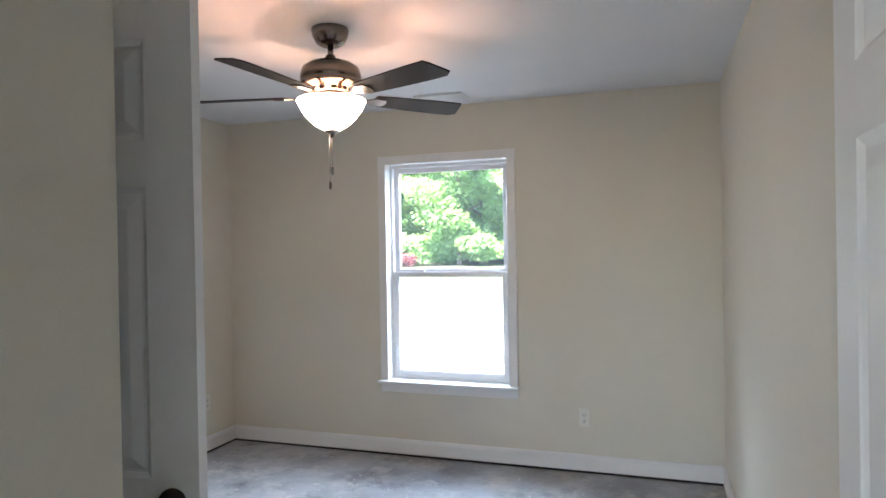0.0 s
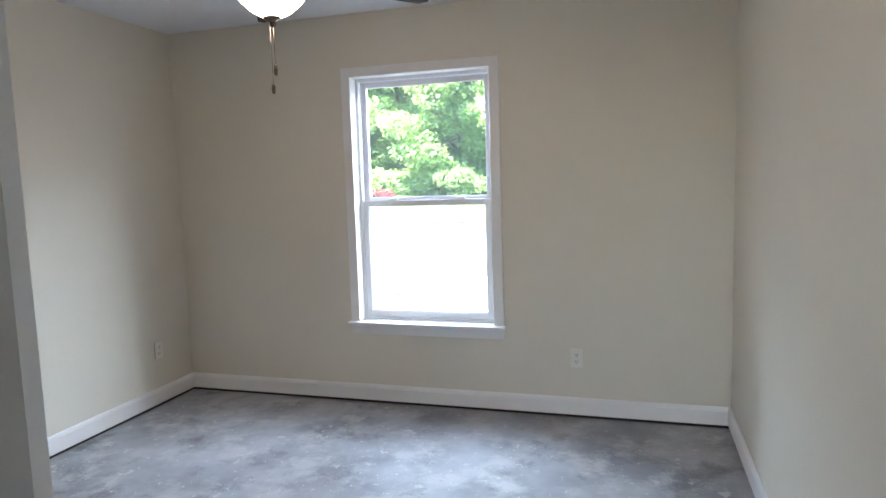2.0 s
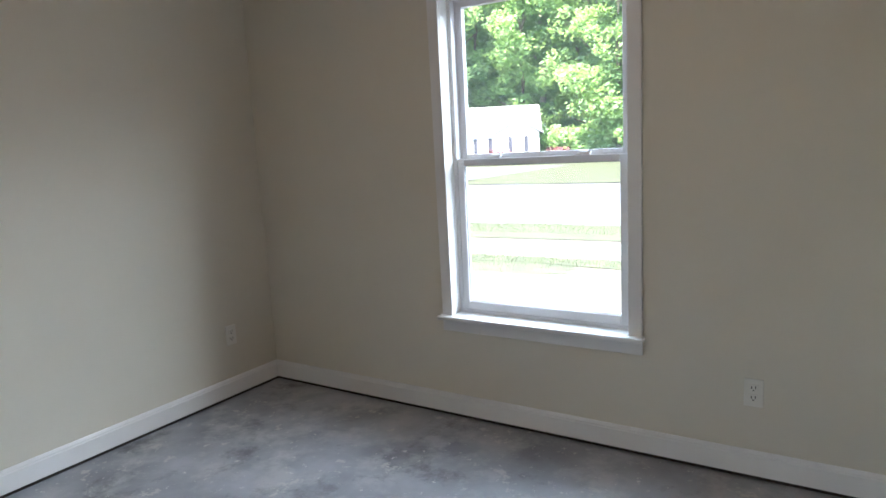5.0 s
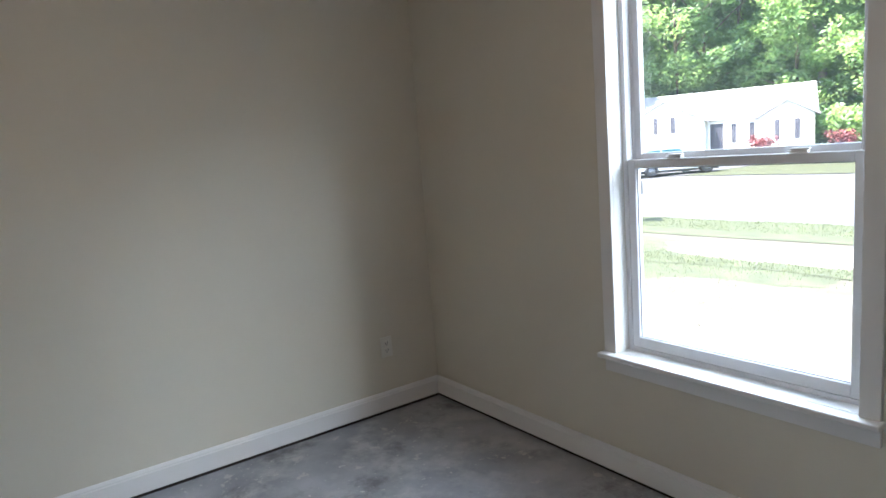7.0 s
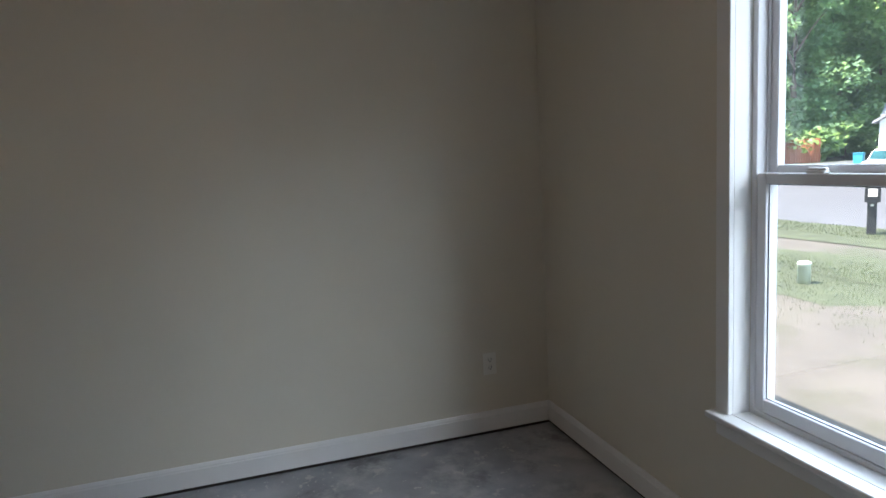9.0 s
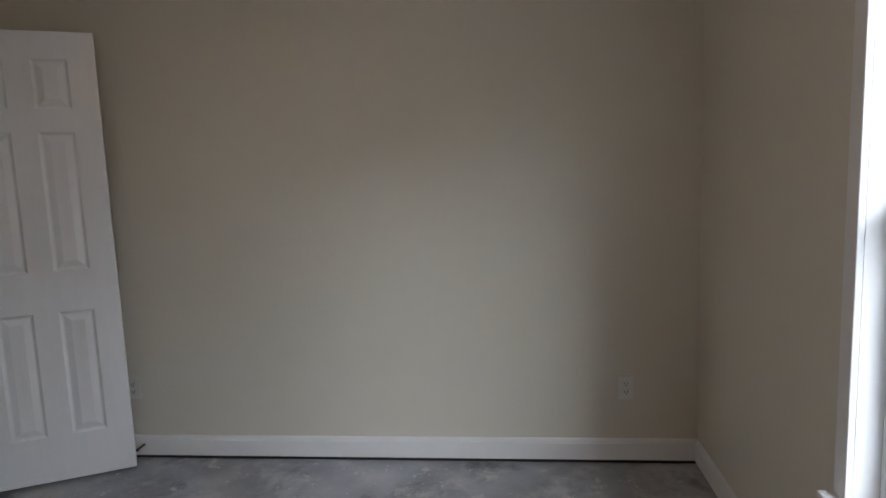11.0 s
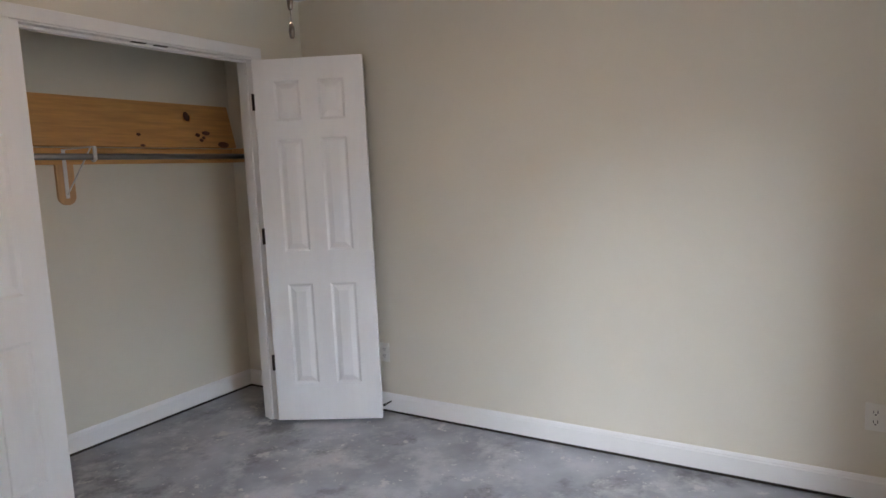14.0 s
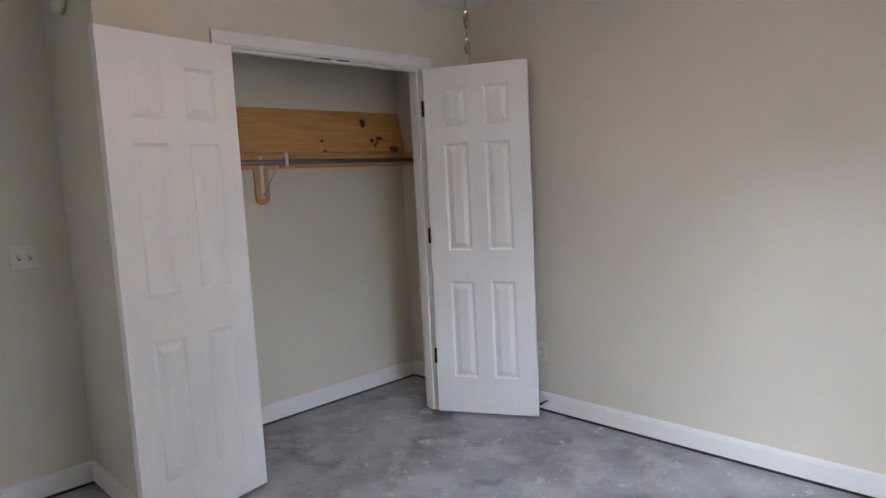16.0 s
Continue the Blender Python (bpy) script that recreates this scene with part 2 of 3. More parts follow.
def prism(outline, d0, d1, axis='y'):
    """Extrude a closed outline of (u, z) between d0 and d1 along an axis."""
    bm = bmesh.new()
    put = (lambda u, z, d: (u, d, z)) if axis == 'y' else ((lambda u, z, d: (d, u, z)) if axis == 'x' else (lambda u, z, d: (u, z, d)))
    a = [bm.verts.new(put(u, z, d0)) for u, z in outline]
    b = [bm.verts.new(put(u, z, d1)) for u, z in outline]
    n = len(a)
    for i in range(n):
        bm.faces.new((a[i], a[(i + 1) % n], b[(i + 1) % n], b[i]))
    bm.faces.new(a[::-1])
    bm.faces.new(b)
    bmesh.ops.recalc_face_normals(bm, faces=bm.faces)
    return bm


def mesh_of(name, bm, material):
    me = bpy.data.meshes.new(name)
    bm.to_mesh(me)
    bm.free()
    me.materials.append(material)
    return me


def part(name, bm, material, parent, label="", at=None):
    ob = new(name, mesh_of(name, bm, material))
    ob.parent = parent
    if at is not None:
        ob.matrix_local = at
    if label:
        tagged(ob, label)
    return ob


def shared(name, me, parent, at):
    ob = new(name, me)
    ob.parent = parent
    ob.matrix_local = at
    return ob


def solid(name, bm, material, label, category="", kind="structure"):
    return tagged(new(name, mesh_of(name, bm, material)), label, category, kind=kind)


def thing(name, label, category, m=None, group=""):
    ob = tagged(new(name), label, category, group)
    ob.empty_display_size = 0.1
    if m is not None:
        ob.matrix_world = m
    return ob


# ---- the room ----
W, H = 3.515, 2.45                     # width and ceiling height
YC, YB = -3.235, -3.91                 # closet front, back wall of closet and entry
XB = 2.155                             # side wall of the closet
HALL = -5.3
T = 0.115
ZB = 0.019                             # bottom of the wall board


def wall(name, boxes, label, plate=True):
    bm = bmesh.new()
    for x0, x1, y0, y1, z0, z1 in boxes:
        box(bm, x0, x1, y0, y1, z0, z1)
    ob = solid(name, bm, M_WALL, label, "wall")
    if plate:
        # added dark strip: the gap's shade put in as colour
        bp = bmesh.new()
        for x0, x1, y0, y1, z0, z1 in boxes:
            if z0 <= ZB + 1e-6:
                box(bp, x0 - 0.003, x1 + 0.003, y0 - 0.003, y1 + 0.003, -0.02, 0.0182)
        part("foam_strip", bp, M_GAPSHADE, ob)
    return ob


WX0, WX1, WZ0, WZ1 = 1.316, 2.193, 0.537, 2.066    # finished window opening
wall("wall_north", [(-0.15, WX0 - 0.018, 0, 0.15, ZB, H), (WX1 + 0.018, W + 0.15, 0, 0.15, ZB, H),
                    (WX0 - 0.018, WX1 + 0.018, 0, 0.15, ZB, WZ0 - 0.022), (WX0 - 0.018, WX1 + 0.018, 0, 0.15, WZ1 + 0.018, H)],
     "cream painted drywall wall with one tall window")
wall("wall_west", [(-0.15, 0, YB - T, 0, ZB, H)], "plain cream painted drywall side wall")
wall("wall_east", [(W, W + 0.15, HALL, 0, ZB, H)], "plain cream painted drywall wall beside the entry")
CX0, CX1, CZ = 0.40, 1.62, 2.07        # closet opening
wall("wall_closet_front", [(0, CX0 - 0.018, YC - T, YC, ZB, H), (CX1 + 0.018, XB, YC - T, YC, ZB, H),
                           (CX0 - 0.018, CX1 + 0.018, YC - T, YC, CZ + 0.018, H)], "cream closet front wall with a double door opening")
wall("wall_closet_side", [(XB - T, XB, YB, YC - T, ZB, H)], "cream side wall of the closet")
DX0, DX1 = 2.615, 3.38                 # entry opening
wall("wall_south", [(-0.15, DX0 - 0.018, YB - T, YB, ZB, H), (DX1 + 0.018, W, YB - T, YB, ZB, H),
                    (DX0 - 0.018, DX1 + 0.018, YB - T, YB, CZ + 0.018, H)], "cream rear wall with the entry door opening")
# end wall is out of view; its opening is added to light the hall
wall("wall_hall_end", [(1.9, 2.25, HALL - T, HALL, ZB, H), (3.35, W, HALL - T, HALL, ZB, H), (2.25, 3.35, HALL - T, HALL, 2.1, H)], "unseen cream hall wall with an opening added to let light in")
wall("wall_hall_side", [(1.9, 2.0, HALL, YB - T, ZB, H)], "plain cream hall side wall")

bm = bmesh.new()
box(bm, -0.15, W + 0.15, HALL - T, 0.15, -0.12, 0)
solid("floor", bm, M_FLOOR, "bare stained grey concrete slab floor with paint specks", "floor")
bm = bmesh.new()
box(bm, -0.15, W + 0.15, HALL - T, 0.15, H, H + 0.1)
solid("ceiling", bm, M_CEIL, "flat white painted ceiling", "ceiling")
# unseen roof over the house, above the ceiling, added to block the sun
bm = prism([(-9.0, H + 0.15), (0.45, H + 0.15), (-4.3, 4.6)], -7.0, 9.0, 'x')
solid("roof", bm, M_SHINGLE, "unseen grey shingled roof added over the house to block the sun", "roof")
# out of view: front wall continued on both sides to close off sun
bm = bmesh.new()
box(bm, -7.0, -0.15, 0.0, 0.15, -0.5, H + 0.1)
box(bm, W + 0.15, 9.0, 0.0, 0.15, -0.5, H + 0.1)
solid("wall_outside", bm, M_EXT, "unseen exterior front wall of the house, added with the roof to block the sun", "wall")
bm = bmesh.new()
box(bm, -0.15, W + 0.15, 0.02, 0.15, -0.5, -0.125)
solid("foundation", bm, M_EXT, "concrete foundation under the front wall", "foundation")

BASE = ((0, 0.019), (0.0145, 0.019), (0.0145, 0.098), (0.0115, 0.103), (0.0115, 0.108), (0.007, 0.116), (0.004, 0.1205), (0, 0.1205))


def baseboard(x0, y0, x1, y1):
    """A moulded baseboard from one floor corner to another; the room lies to its left."""
    d = Vector((x1 - x0, y1 - y0, 0))
    bm = prism([(u, z) for u, z in BASE], 0, d.length, 'x')
    ob = solid("baseboard", bm, M_TRIM, "white moulded baseboard held above the slab by a dark gap", "baseboard")
    ob.matrix_world = Matrix.Translation((x0, y0, 0)) @ Matrix.Rotation(math.atan2(d.y, d.x), 4, 'Z')


for run in ((W - 0.0145, 0, 0.0145, 0), (0, 0, 0, YC), (0, YC, CX0 - 0.06, YC), (CX1 + 0.06, YC, XB, YC), (XB, YC + 0.0145, XB, YB),
            (XB + 0.0145, YB, DX0 - 0.06, YB), (DX1 + 0.06, YB, W - 0.0145, YB), (W, YB, W, 0),
            (0, YC - T, 0, YB), (0.0145, YB, XB - T - 0.0145, YB), (XB - T, YB, XB - T, YC - T)):
    x0, y0, x1, y1 = run
    baseboard(x0, y0, x1, y1)

# ---- window ----
win = tagged(new("window_1"), "white double-hung vinyl window with wide flat casing", "window", kind="structure")
part("casing", rbox(WX0 - 0.058, WX0, -0.018, 0, WZ0, WZ1), M_TRIM, win)
part("casing", rbox(WX1, WX1 + 0.058, -0.018, 0, WZ0, WZ1), M_TRIM, win)
part("casing", rbox(WX0 - 0.058, WX1 + 0.058, -0.019, 0, WZ1, WZ1 + 0.058), M_TRIM, win)
part("window_sill", rbox(WX0 - 0.068, WX1 + 0.068, -0.055, 0.0, WZ0 - 0.02, WZ0, 0.005, 3), M_TRIM, win)
part("window_sill", rbox(WX0 - 0.018, WX1 + 0.018, 0.0, 0.064, WZ0 - 0.02, WZ0, 0.001), M_TRIM, win)
part("apron", rbox(WX0 - 0.058, WX1 + 0.058, -0.016, 0, WZ0 - 0.082, WZ0 - 0.0205), M_TRIM, win)
part("jamb", rbox(WX0 - 0.0175, WX0, 0, 0.064, WZ0, WZ1, 0.001), M_TRIM, win)
part("jamb", rbox(WX1, WX1 + 0.0175, 0, 0.064, WZ0, WZ1, 0.001), M_TRIM, win)
part("jamb", rbox(WX0 - 0.0175, WX1 + 0.0175, 0, 0.064, WZ1, WZ1 + 0.0175, 0.001), M_TRIM, win)


def frame_ring(x0, x1, y0, y1, z0, z1, wl, wt, wb):
    bm = bmesh.new()
    for b in ((x0, x0 + wl, y0, y1, z0, z1), (x1 - wl, x1, y0, y1, z0, z1), (x0 + wl, x1 - wl, y0, y1, z1 - wt, z1), (x0 + wl, x1 - wl, y0, y1, z0, z0 + wb)):
        box(bm, *b)
    bmesh.ops.bevel(bm, geom=list(bm.edges), offset=0.0025, segments=1, affect='EDGES')
    return bm


part("window_frame", frame_ring(WX0, WX1, 0.064, 0.150, WZ0 - 0.018, WZ1 + 0.018, 0.020, 0.038, 0.034), M_VINYL, win)
part("track", frame_ring(WX0 + 0.0195, WX1 - 0.0195, 0.100, 0.106, WZ0 + 0.014, WZ1 - 0.019, 0.010, 0.010, 0.006), M_VINYL, win)
lower = part("sash", frame_ring(WX0 + 0.021, WX1 - 0.021, 0.066, 0.099, WZ0 + 0.017, 1.302, 0.034, 0.032, 0.042), M_VINYL, win)
part("pane", rbox(WX0 + 0.05, WX1 - 0.05, 0.081, 0.084, WZ0 + 0.05, 1.276, 0.0005, 1), M_GLASS, lower)
upper = part("sash", frame_ring(WX0 + 0.021, WX1 - 0.021, 0.107, 0.139, 1.290, WZ1 - 0.021, 0.034, 0.034, 0.034), M_VINYL, win)
part("pane", rbox(WX0 + 0.05, WX1 - 0.05, 0.121, 0.124, 1.316, WZ1 - 0.05, 0.0005, 1), M_GLASS, upper)
part("gasket", frame_ring(WX0 + 0.054, WX1 - 0.054, 0.077, 0.080, WZ0 + 0.058, 1.271, 0.004, 0.004, 0.004), M_GREY, lower)
for lx in (WX0 + 0.22, WX1 - 0.22):
    lk = part("sash_lock", rbox(lx - 0.03, lx + 0.03, 0.072, 0.094, 1.3025, 1.310, 0.002), M_WHITEMETAL, lower)
    part("lever", rbox(lx - 0.02, lx + 0.038, 0.068, 0.082, 1.3102, 1.318, 0.003), M_WHITEMETAL, lk)
for o in win.children_recursive:
    if o.name.startswith("pane"):
        o.visible_shadow = False

# ---- closet and entry casings ----
STOP = 0.012


def door_trim(name, x0, x1, y0, y1, z, label, sides):
    """Jamb lining, stops and flat casings of an opening in a wall from y0 to y1."""
    tr = tagged(new(name), label, "door frame", kind="structure")
    part("jamb", rbox(x0 - 0.0175, x0, y0, y1, 0.008, z, 0.0015), M_TRIM, tr)
    part("jamb", rbox(x1, x1 + 0.0175, y0, y1, 0.008, z, 0.0015), M_TRIM, tr)
    part("head_jamb", rbox(x0 - 0.0175, x1 + 0.0175, y0, y1, z, z + 0.0175, 0.0015), M_TRIM, tr)
    ym = y1 - 0.04
    part("stop", rbox(x0, x0 + STOP, ym - 0.035, ym, 0.008, z - STOP, 0.002), M_TRIM, tr)
    part("stop", rbox(x1 - STOP, x1, ym - 0.035, ym, 0.008, z - STOP, 0.002), M_TRIM, tr)
    part("stop", rbox(x0, x1, ym - 0.035, ym, z - STOP, z, 0.002), M_TRIM, tr)
    for s in sides:
        a, b = (y1, y1 + 0.016) if s > 0 else (y0 - 0.016, y0)
        part("casing", rbox(x0 - 0.062, x0 - 0.006, a, b, 0.008, z + 0.006), M_TRIM, tr)
        part("casing", rbox(x1 + 0.006, x1 + 0.062, a, b, 0.008, z + 0.006), M_TRIM, tr)
        part("casing", rbox(x0 - 0.062, x1 + 0.062, a, b, z + 0.006, z + 0.064), M_TRIM, tr)
    return tr


cf = door_trim("trim_closet", CX0, CX1, YC - T, YC, CZ, "white flat casing and jamb of the closet opening", (1,))
for cx in (1.055, 0.94):
    part("strike_plate", rbox(cx - 0.035, cx + 0.035, YC - 0.036, YC - 0.012, CZ - 0.003, CZ, 0.0008, 1), M_BRONZE, cf, "dark bronze ball-catch strike plate")
door_trim("trim_entry", DX0, DX1, YB - T, YB, CZ, "white flat casing and jamb of the entry opening", (1, -1))

# ---- six-panel doors ----
ROWS = ((0.215, 0.795), (0.98, 1.60), (1.70, 1.915))


def six_panel(name, w, label, m, flip, knob, group=""):
    """A moulded six-panel door hinged at local x = 0; its seen face lies at y = 0 and its body to one side."""
    door = thing(name, label, "door", m, group)
    th = 0.035 * flip
    h = 2.032
    st, ml = 0.108, 0.10
    pw = (w - 2 * st - ml) / 2
    cols = ((st, st + pw), (st + pw + ml, w - st))
    xs = sorted({0, w, *[v for c in cols for v in c]})
    zs = sorted({0, h, *[v for r in ROWS for v in r]})
    bm = bmesh.new()
    for y in (0, th):
        for i in range(len(xs) - 1):
            for k in range(len(zs) - 1):
                if any(abs(xs[i] - c[0]) < 1e-6 for c in cols) and any(abs(zs[k] - r[0]) < 1e-6 for r in ROWS):
                    continue
                q = [bm.verts.new((xs[a], y, zs[b])) for a, b in ((i, k), (i + 1, k), (i + 1, k + 1), (i, k + 1))]
                bm.faces.new(q)
    for (xa, za), (xb, zb) in (((0, 0), (w, 0)), ((w, 0), (w, h)), ((w, h), (0, h)), ((0, h), (0, 0))):
        bm.faces.new([bm.verts.new(p) for p in ((xa, 0, za), (xb, 0, zb), (xb, th, zb), (xa, th, za))])
    bmesh.ops.remove_doubles(bm, verts=bm.verts, dist=1e-5)
    bmesh.ops.recalc_face_normals(bm, faces=bm.faces)
    part("slab", bm, M_DOOR, door)
    rings = ((0, 0), (0.004, 0.003), (0.012, 0.0075), (0.018, 0.0075), (0.042, 0.0015), (0.045, 0.001))
    for za, zb in ROWS:
        b2 = bmesh.new()
        loops = []
        for o, dep in rings:
            loops.append([b2.verts.new(p) for p in ((o, dep, o), (pw - o, dep, o), (pw - o, dep, zb - za - o), (o, dep, zb - za - o))])
        for a, b in zip(loops, loops[1:]):
            for i in range(4):
                b2.faces.new((a[i], a[(i + 1) % 4], b[(i + 1) % 4], b[i]))
        b2.faces.new(loops[-1])
        me = mesh_of("panel", b2, M_DOOR)
        for xa, xb in cols:
            shared("panel", me, door, Matrix.Translation((xa, 0, za)) @ Matrix.Diagonal((1, flip, 1, 1)))
            shared("panel", me, door, Matrix.Translation((xa, th, za)) @ Matrix.Diagonal((1, -flip, 1, 1)))
    for hz in (0.34, 1.07, 1.81):
        hx, hy = (-0.013, th * 0.4) if flip > 0 else (-0.003, th)
        hg = part("hinge", tube(((hx, hy, hz - 0.045), (hx, hy, hz + 0.045)), 0.0085 if flip > 0 else 0.006, 10), M_BRONZE, door, "dark bronze hinge")
        part("leaf", rbox(-0.0026, -0.0002, min(0, th) + 0.002, max(0, th) - 0.002, hz - 0.045, hz + 0.045, 0.0006, 1), M_BRONZE, hg)
    if knob:
        for side in knob:
            prof = ((0.0, 0.0), (0.032, 0.0), (0.032, 0.004), (0.028, 0.008), (0.012, 0.011), (0.011, 0.028), (0.018, 0.034), (0.027, 0.044), (0.029, 0.054),
                    (0.025, 0.062), (0.014, 0.066), (0, 0.067))
            y = th if side > 0 else 0
            part("knob", lathe(prof, 28), M_BRONZE, door, "dark bronze round knob",
                 pose(w - 0.06, y, 0.93, -90 * (1 if (y == 0) == (flip < 0) else -1), 0, 0))
    return door


six_panel("closet_door", 0.603, "white six-panel closet door swung open toward the side wall", pose(0.431, -3.199, 0.025, 0, 0, 117.9), 1, (1,), "closet doors")
six_panel("closet_door", 0.612, "white six-panel closet door folded open against the wall", pose(1.612, -3.181, 0.025, 0, 0, 11.3), -1, (1,), "closet doors")
six_panel("entry_door", 0.762, "white six-panel entry door standing open along the wall", pose(3.383, YB + 0.012, 0.022, 0, 0, 89.5), -1, (1, -1))
# door stop behind the closet door
ds = thing("door_stop", "small dark spring door stop screwed to the baseboard", "door stop", pose(0.0145, -2.70, 0.075))
part("spring", tube(((0, 0, 0), (0.06, 0, 0)), 0.005, 10), M_BRONZE, ds)
part("tip", tube(((0.06, 0, 0), (0.072, 0, 0)), 0.008, 10), M_BLACK, ds)

# ---- outlets and switch ----


def outlet(m):
    """A duplex outlet; local x across, y out of the wall, z up."""
    o = thing("wall_outlet", "ivory duplex wall outlet with dark slots", "outlet", m, "wall outlets")
    part("cover_plate", rbox(-0.035, 0.035, 0, 0.006, -0.057, 0.057, 0.003), M_PLATE, o)
    for z in (-0.02, 0.02):
        s = part("socket", rbox(-0.017, 0.017, 0.005, 0.0078, z - 0.0145, z + 0.0145, 0.002), M_PLATE, o)
        bm = bmesh.new()
        box(bm, -0.0085, -0.0055, 0.0076, 0.0082, z - 0.003, z + 0.009)
        box(bm, 0.0055, 0.0085, 0.0076, 0.0082, z - 0.003, z + 0.007)
        box(bm, -0.003, 0.003, 0.0076, 0.0082, z - 0.011, z - 0.006)
        part("slots", bm, M_SLOT, s)
    return o


outlet(pose(2.678, 0, 0.359, 0, 0, 180))
outlet(pose(0, -0.323, 0.367, 0, 0, -90))
outlet(pose(0, -2.735, 0.367, 0, 0, -90))
sw = thing("light_switch", "ivory double toggle light switch plate", "switch", pose(2.345, YB, 1.164))
part("cover_plate", rbox(-0.058, 0.058, 0, 0.006, -0.057, 0.057, 0.003), M_PLATE, sw)
for x in (-0.023, 0.023):
    part("toggle", rbox(x - 0.005, x + 0.005, 0.005, 0.018, -0.004, 0.013, 0.002), M_PLATE, sw)
    part("toggle_slot", rbox(x - 0.0065, x + 0.0065, 0.0055, 0.0065, -0.014, 0.014, 0.0004, 1), M_GREY, sw)
sd = thing("smoke_detector", "round white smoke detector with a dark slot", "smoke detector", pose(XB, -3.60, 2.27, 0, 90, 0))
part("housing", lathe(((0, 0), (0.06, 0), (0.062, 0.015), (0.055, 0.032), (0.03, 0.038), (0, 0.038)), 32), M_PLATE, sd)
part("slot", rbox(-0.004, 0.004, -0.02, 0.02, 0.0375, 0.0395, 0.0005, 1), M_SLOT, sd)

# ---- ceiling vent ----
cv = thing("ceiling_vent", "white metal ceiling register with slats", "vent", pose(1.83, -0.27, H))
part("frame", frame_ring(-0.16, 0.16, -0.09, 0.09, -0.012, 0, 0.02, 0.004, 0.004), M_WHITEMETAL, cv)
part("backing", rbox(-0.14, 0.14, -0.075, 0.075, -0.003, -0.0005, 0.0005, 1), M_SLOT, cv)
sl = mesh_of("slat", rbox(-0.138, 0.138, -0.006, 0.006, -0.001, 0.001, 0.0005, 1), M_WHITEMETAL)
for i in range(9):
    shared("slat", sl, cv, pose(0, -0.066 + i * 0.0165, -0.008, 35, 0, 0))

# ---- ceiling fan ----
fan = thing("ceiling_fan", "brushed nickel ceiling fan with dark blades and lit frosted bowl", "ceiling fan", pose(1.79, -1.68, 0))
part("canopy", lathe(((0, H), (0.080, H), (0.082, H - 0.010), (0.077, H - 0.035), (0.062, H - 0.064), (0.045, H - 0.074), (0, H - 0.074)), 40), M_NICKEL, fan)
part("downrod", tube(((0, 0, H - 0.07), (0, 0, 2.30)), 0.0125, 16), M_NICKEL, fan)
part("collar", lathe(((0, 2.335), (0.018, 2.335), (0.026, 2.32), (0.032, 2.305), (0, 2.305)), 24), M_BRONZE, fan)
part("motor_housing", lathe(((0, 2.312), (0.045, 2.31), (0.095, 2.296), (0.124, 2.276), (0.132, 2.25), (0.133, 2.226), (0.127, 2.219), (0.133, 2.213), (0.131, 2.204),
                             (0.112, 2.196), (0.085, 2.186), (0.076, 2.168), (0, 2.168)), 56), M_NICKEL, fan)
slot = mesh_of("vent_slot", rbox(-0.012, 0.012, -0.001, 0.0015, -0.008, 0.008, 0.0008, 1), M_SLOT)
for i in range(10):
    shared("vent_slot", slot, fan, Matrix.Rotation(2 * math.pi * i / 10, 4, 'Z') @ Matrix.Translation((0, 0.0845, 2.179)))
part("light_fitter", lathe(((0, 2.168), (0.058, 2.168), (0.062, 2.158), (0.052, 2.152), (0.058, 2.148), (0.058, 2.142), (0.03, 2.140), (0, 2.136)), 40), M_NICKEL, fan)
part("glass_bowl", lathe(((0.149, 2.136), (0.152, 2.131), (0.145, 2.118), (0.130, 2.088), (0.105, 2.055), (0.072, 2.025), (0.037, 2.005), (0.012, 2.0)), 56), M_BOWL, fan,
     "glowing frosted white glass bowl")
# opaque shell added to keep the bowl's inner glow off the ceiling
part("bowl_liner", lathe(((0.1485, 2.1362), (0.147, 2.13), (0.141, 2.119), (0.126, 2.09), (0.101, 2.058), (0.069, 2.029), (0.035, 2.009), (0.011, 2.004)), 56), M_WHITEMETAL, fan,
     "added opaque inner shell that blocks the bowl's upward glow")
part("finial", lathe(((0, 2.006), (0.03, 2.005), (0.032, 2.0), (0.018, 1.992), (0.010, 1.985), (0.012, 1.978), (0.006, 1.970), (0, 1.969)), 24), M_NICKEL, fan)
part("stem", tube(((0, 0, 2.137), (0, 0, 2.003)), 0.005, 8), M_NICKEL, fan)
for i in range(5):
    a = radians(48 + 72 * i)
    rot = Matrix.Rotation(a, 4, 'Z')
    n = 14
    top, bot = [], []
    for k in range(n + 1):
        u = k / n
        r = 0.20 + 0.46 * u
        half = 0.052 + 0.018 * math.sin(min(u * 1.15, 1) * math.pi / 2) if u < 0.93 else 0.068 - (u - 0.93) * 0.30
        top.append((r, half))
        bot.append((r - (0.022 if u > 0.93 else 0), -half))
    outline = top + bot[::-1]
    b = prism(outline, -0.003, 0.003, 'z')
    pitch = Matrix.Translation((0, 0, 2.153)) @ Matrix.Rotation(radians(-11), 4, 'X')
    bl = part("blade", b, M_BLADE, fan, "dark espresso wood blade", rot @ pitch)
    ar = prism([(0.075, -0.018), (0.12, -0.012), (0.17, -0.014), (0.20, -0.04), (0.25, -0.034), (0.262, 0.0), (0.25, 0.034), (0.20, 0.04), (0.17, 0.014), (0.12, 0.012), (0.075, 0.018)],
               -0.009, -0.0035, 'z')
    part("blade_arm", ar, M_NICKEL, bl)
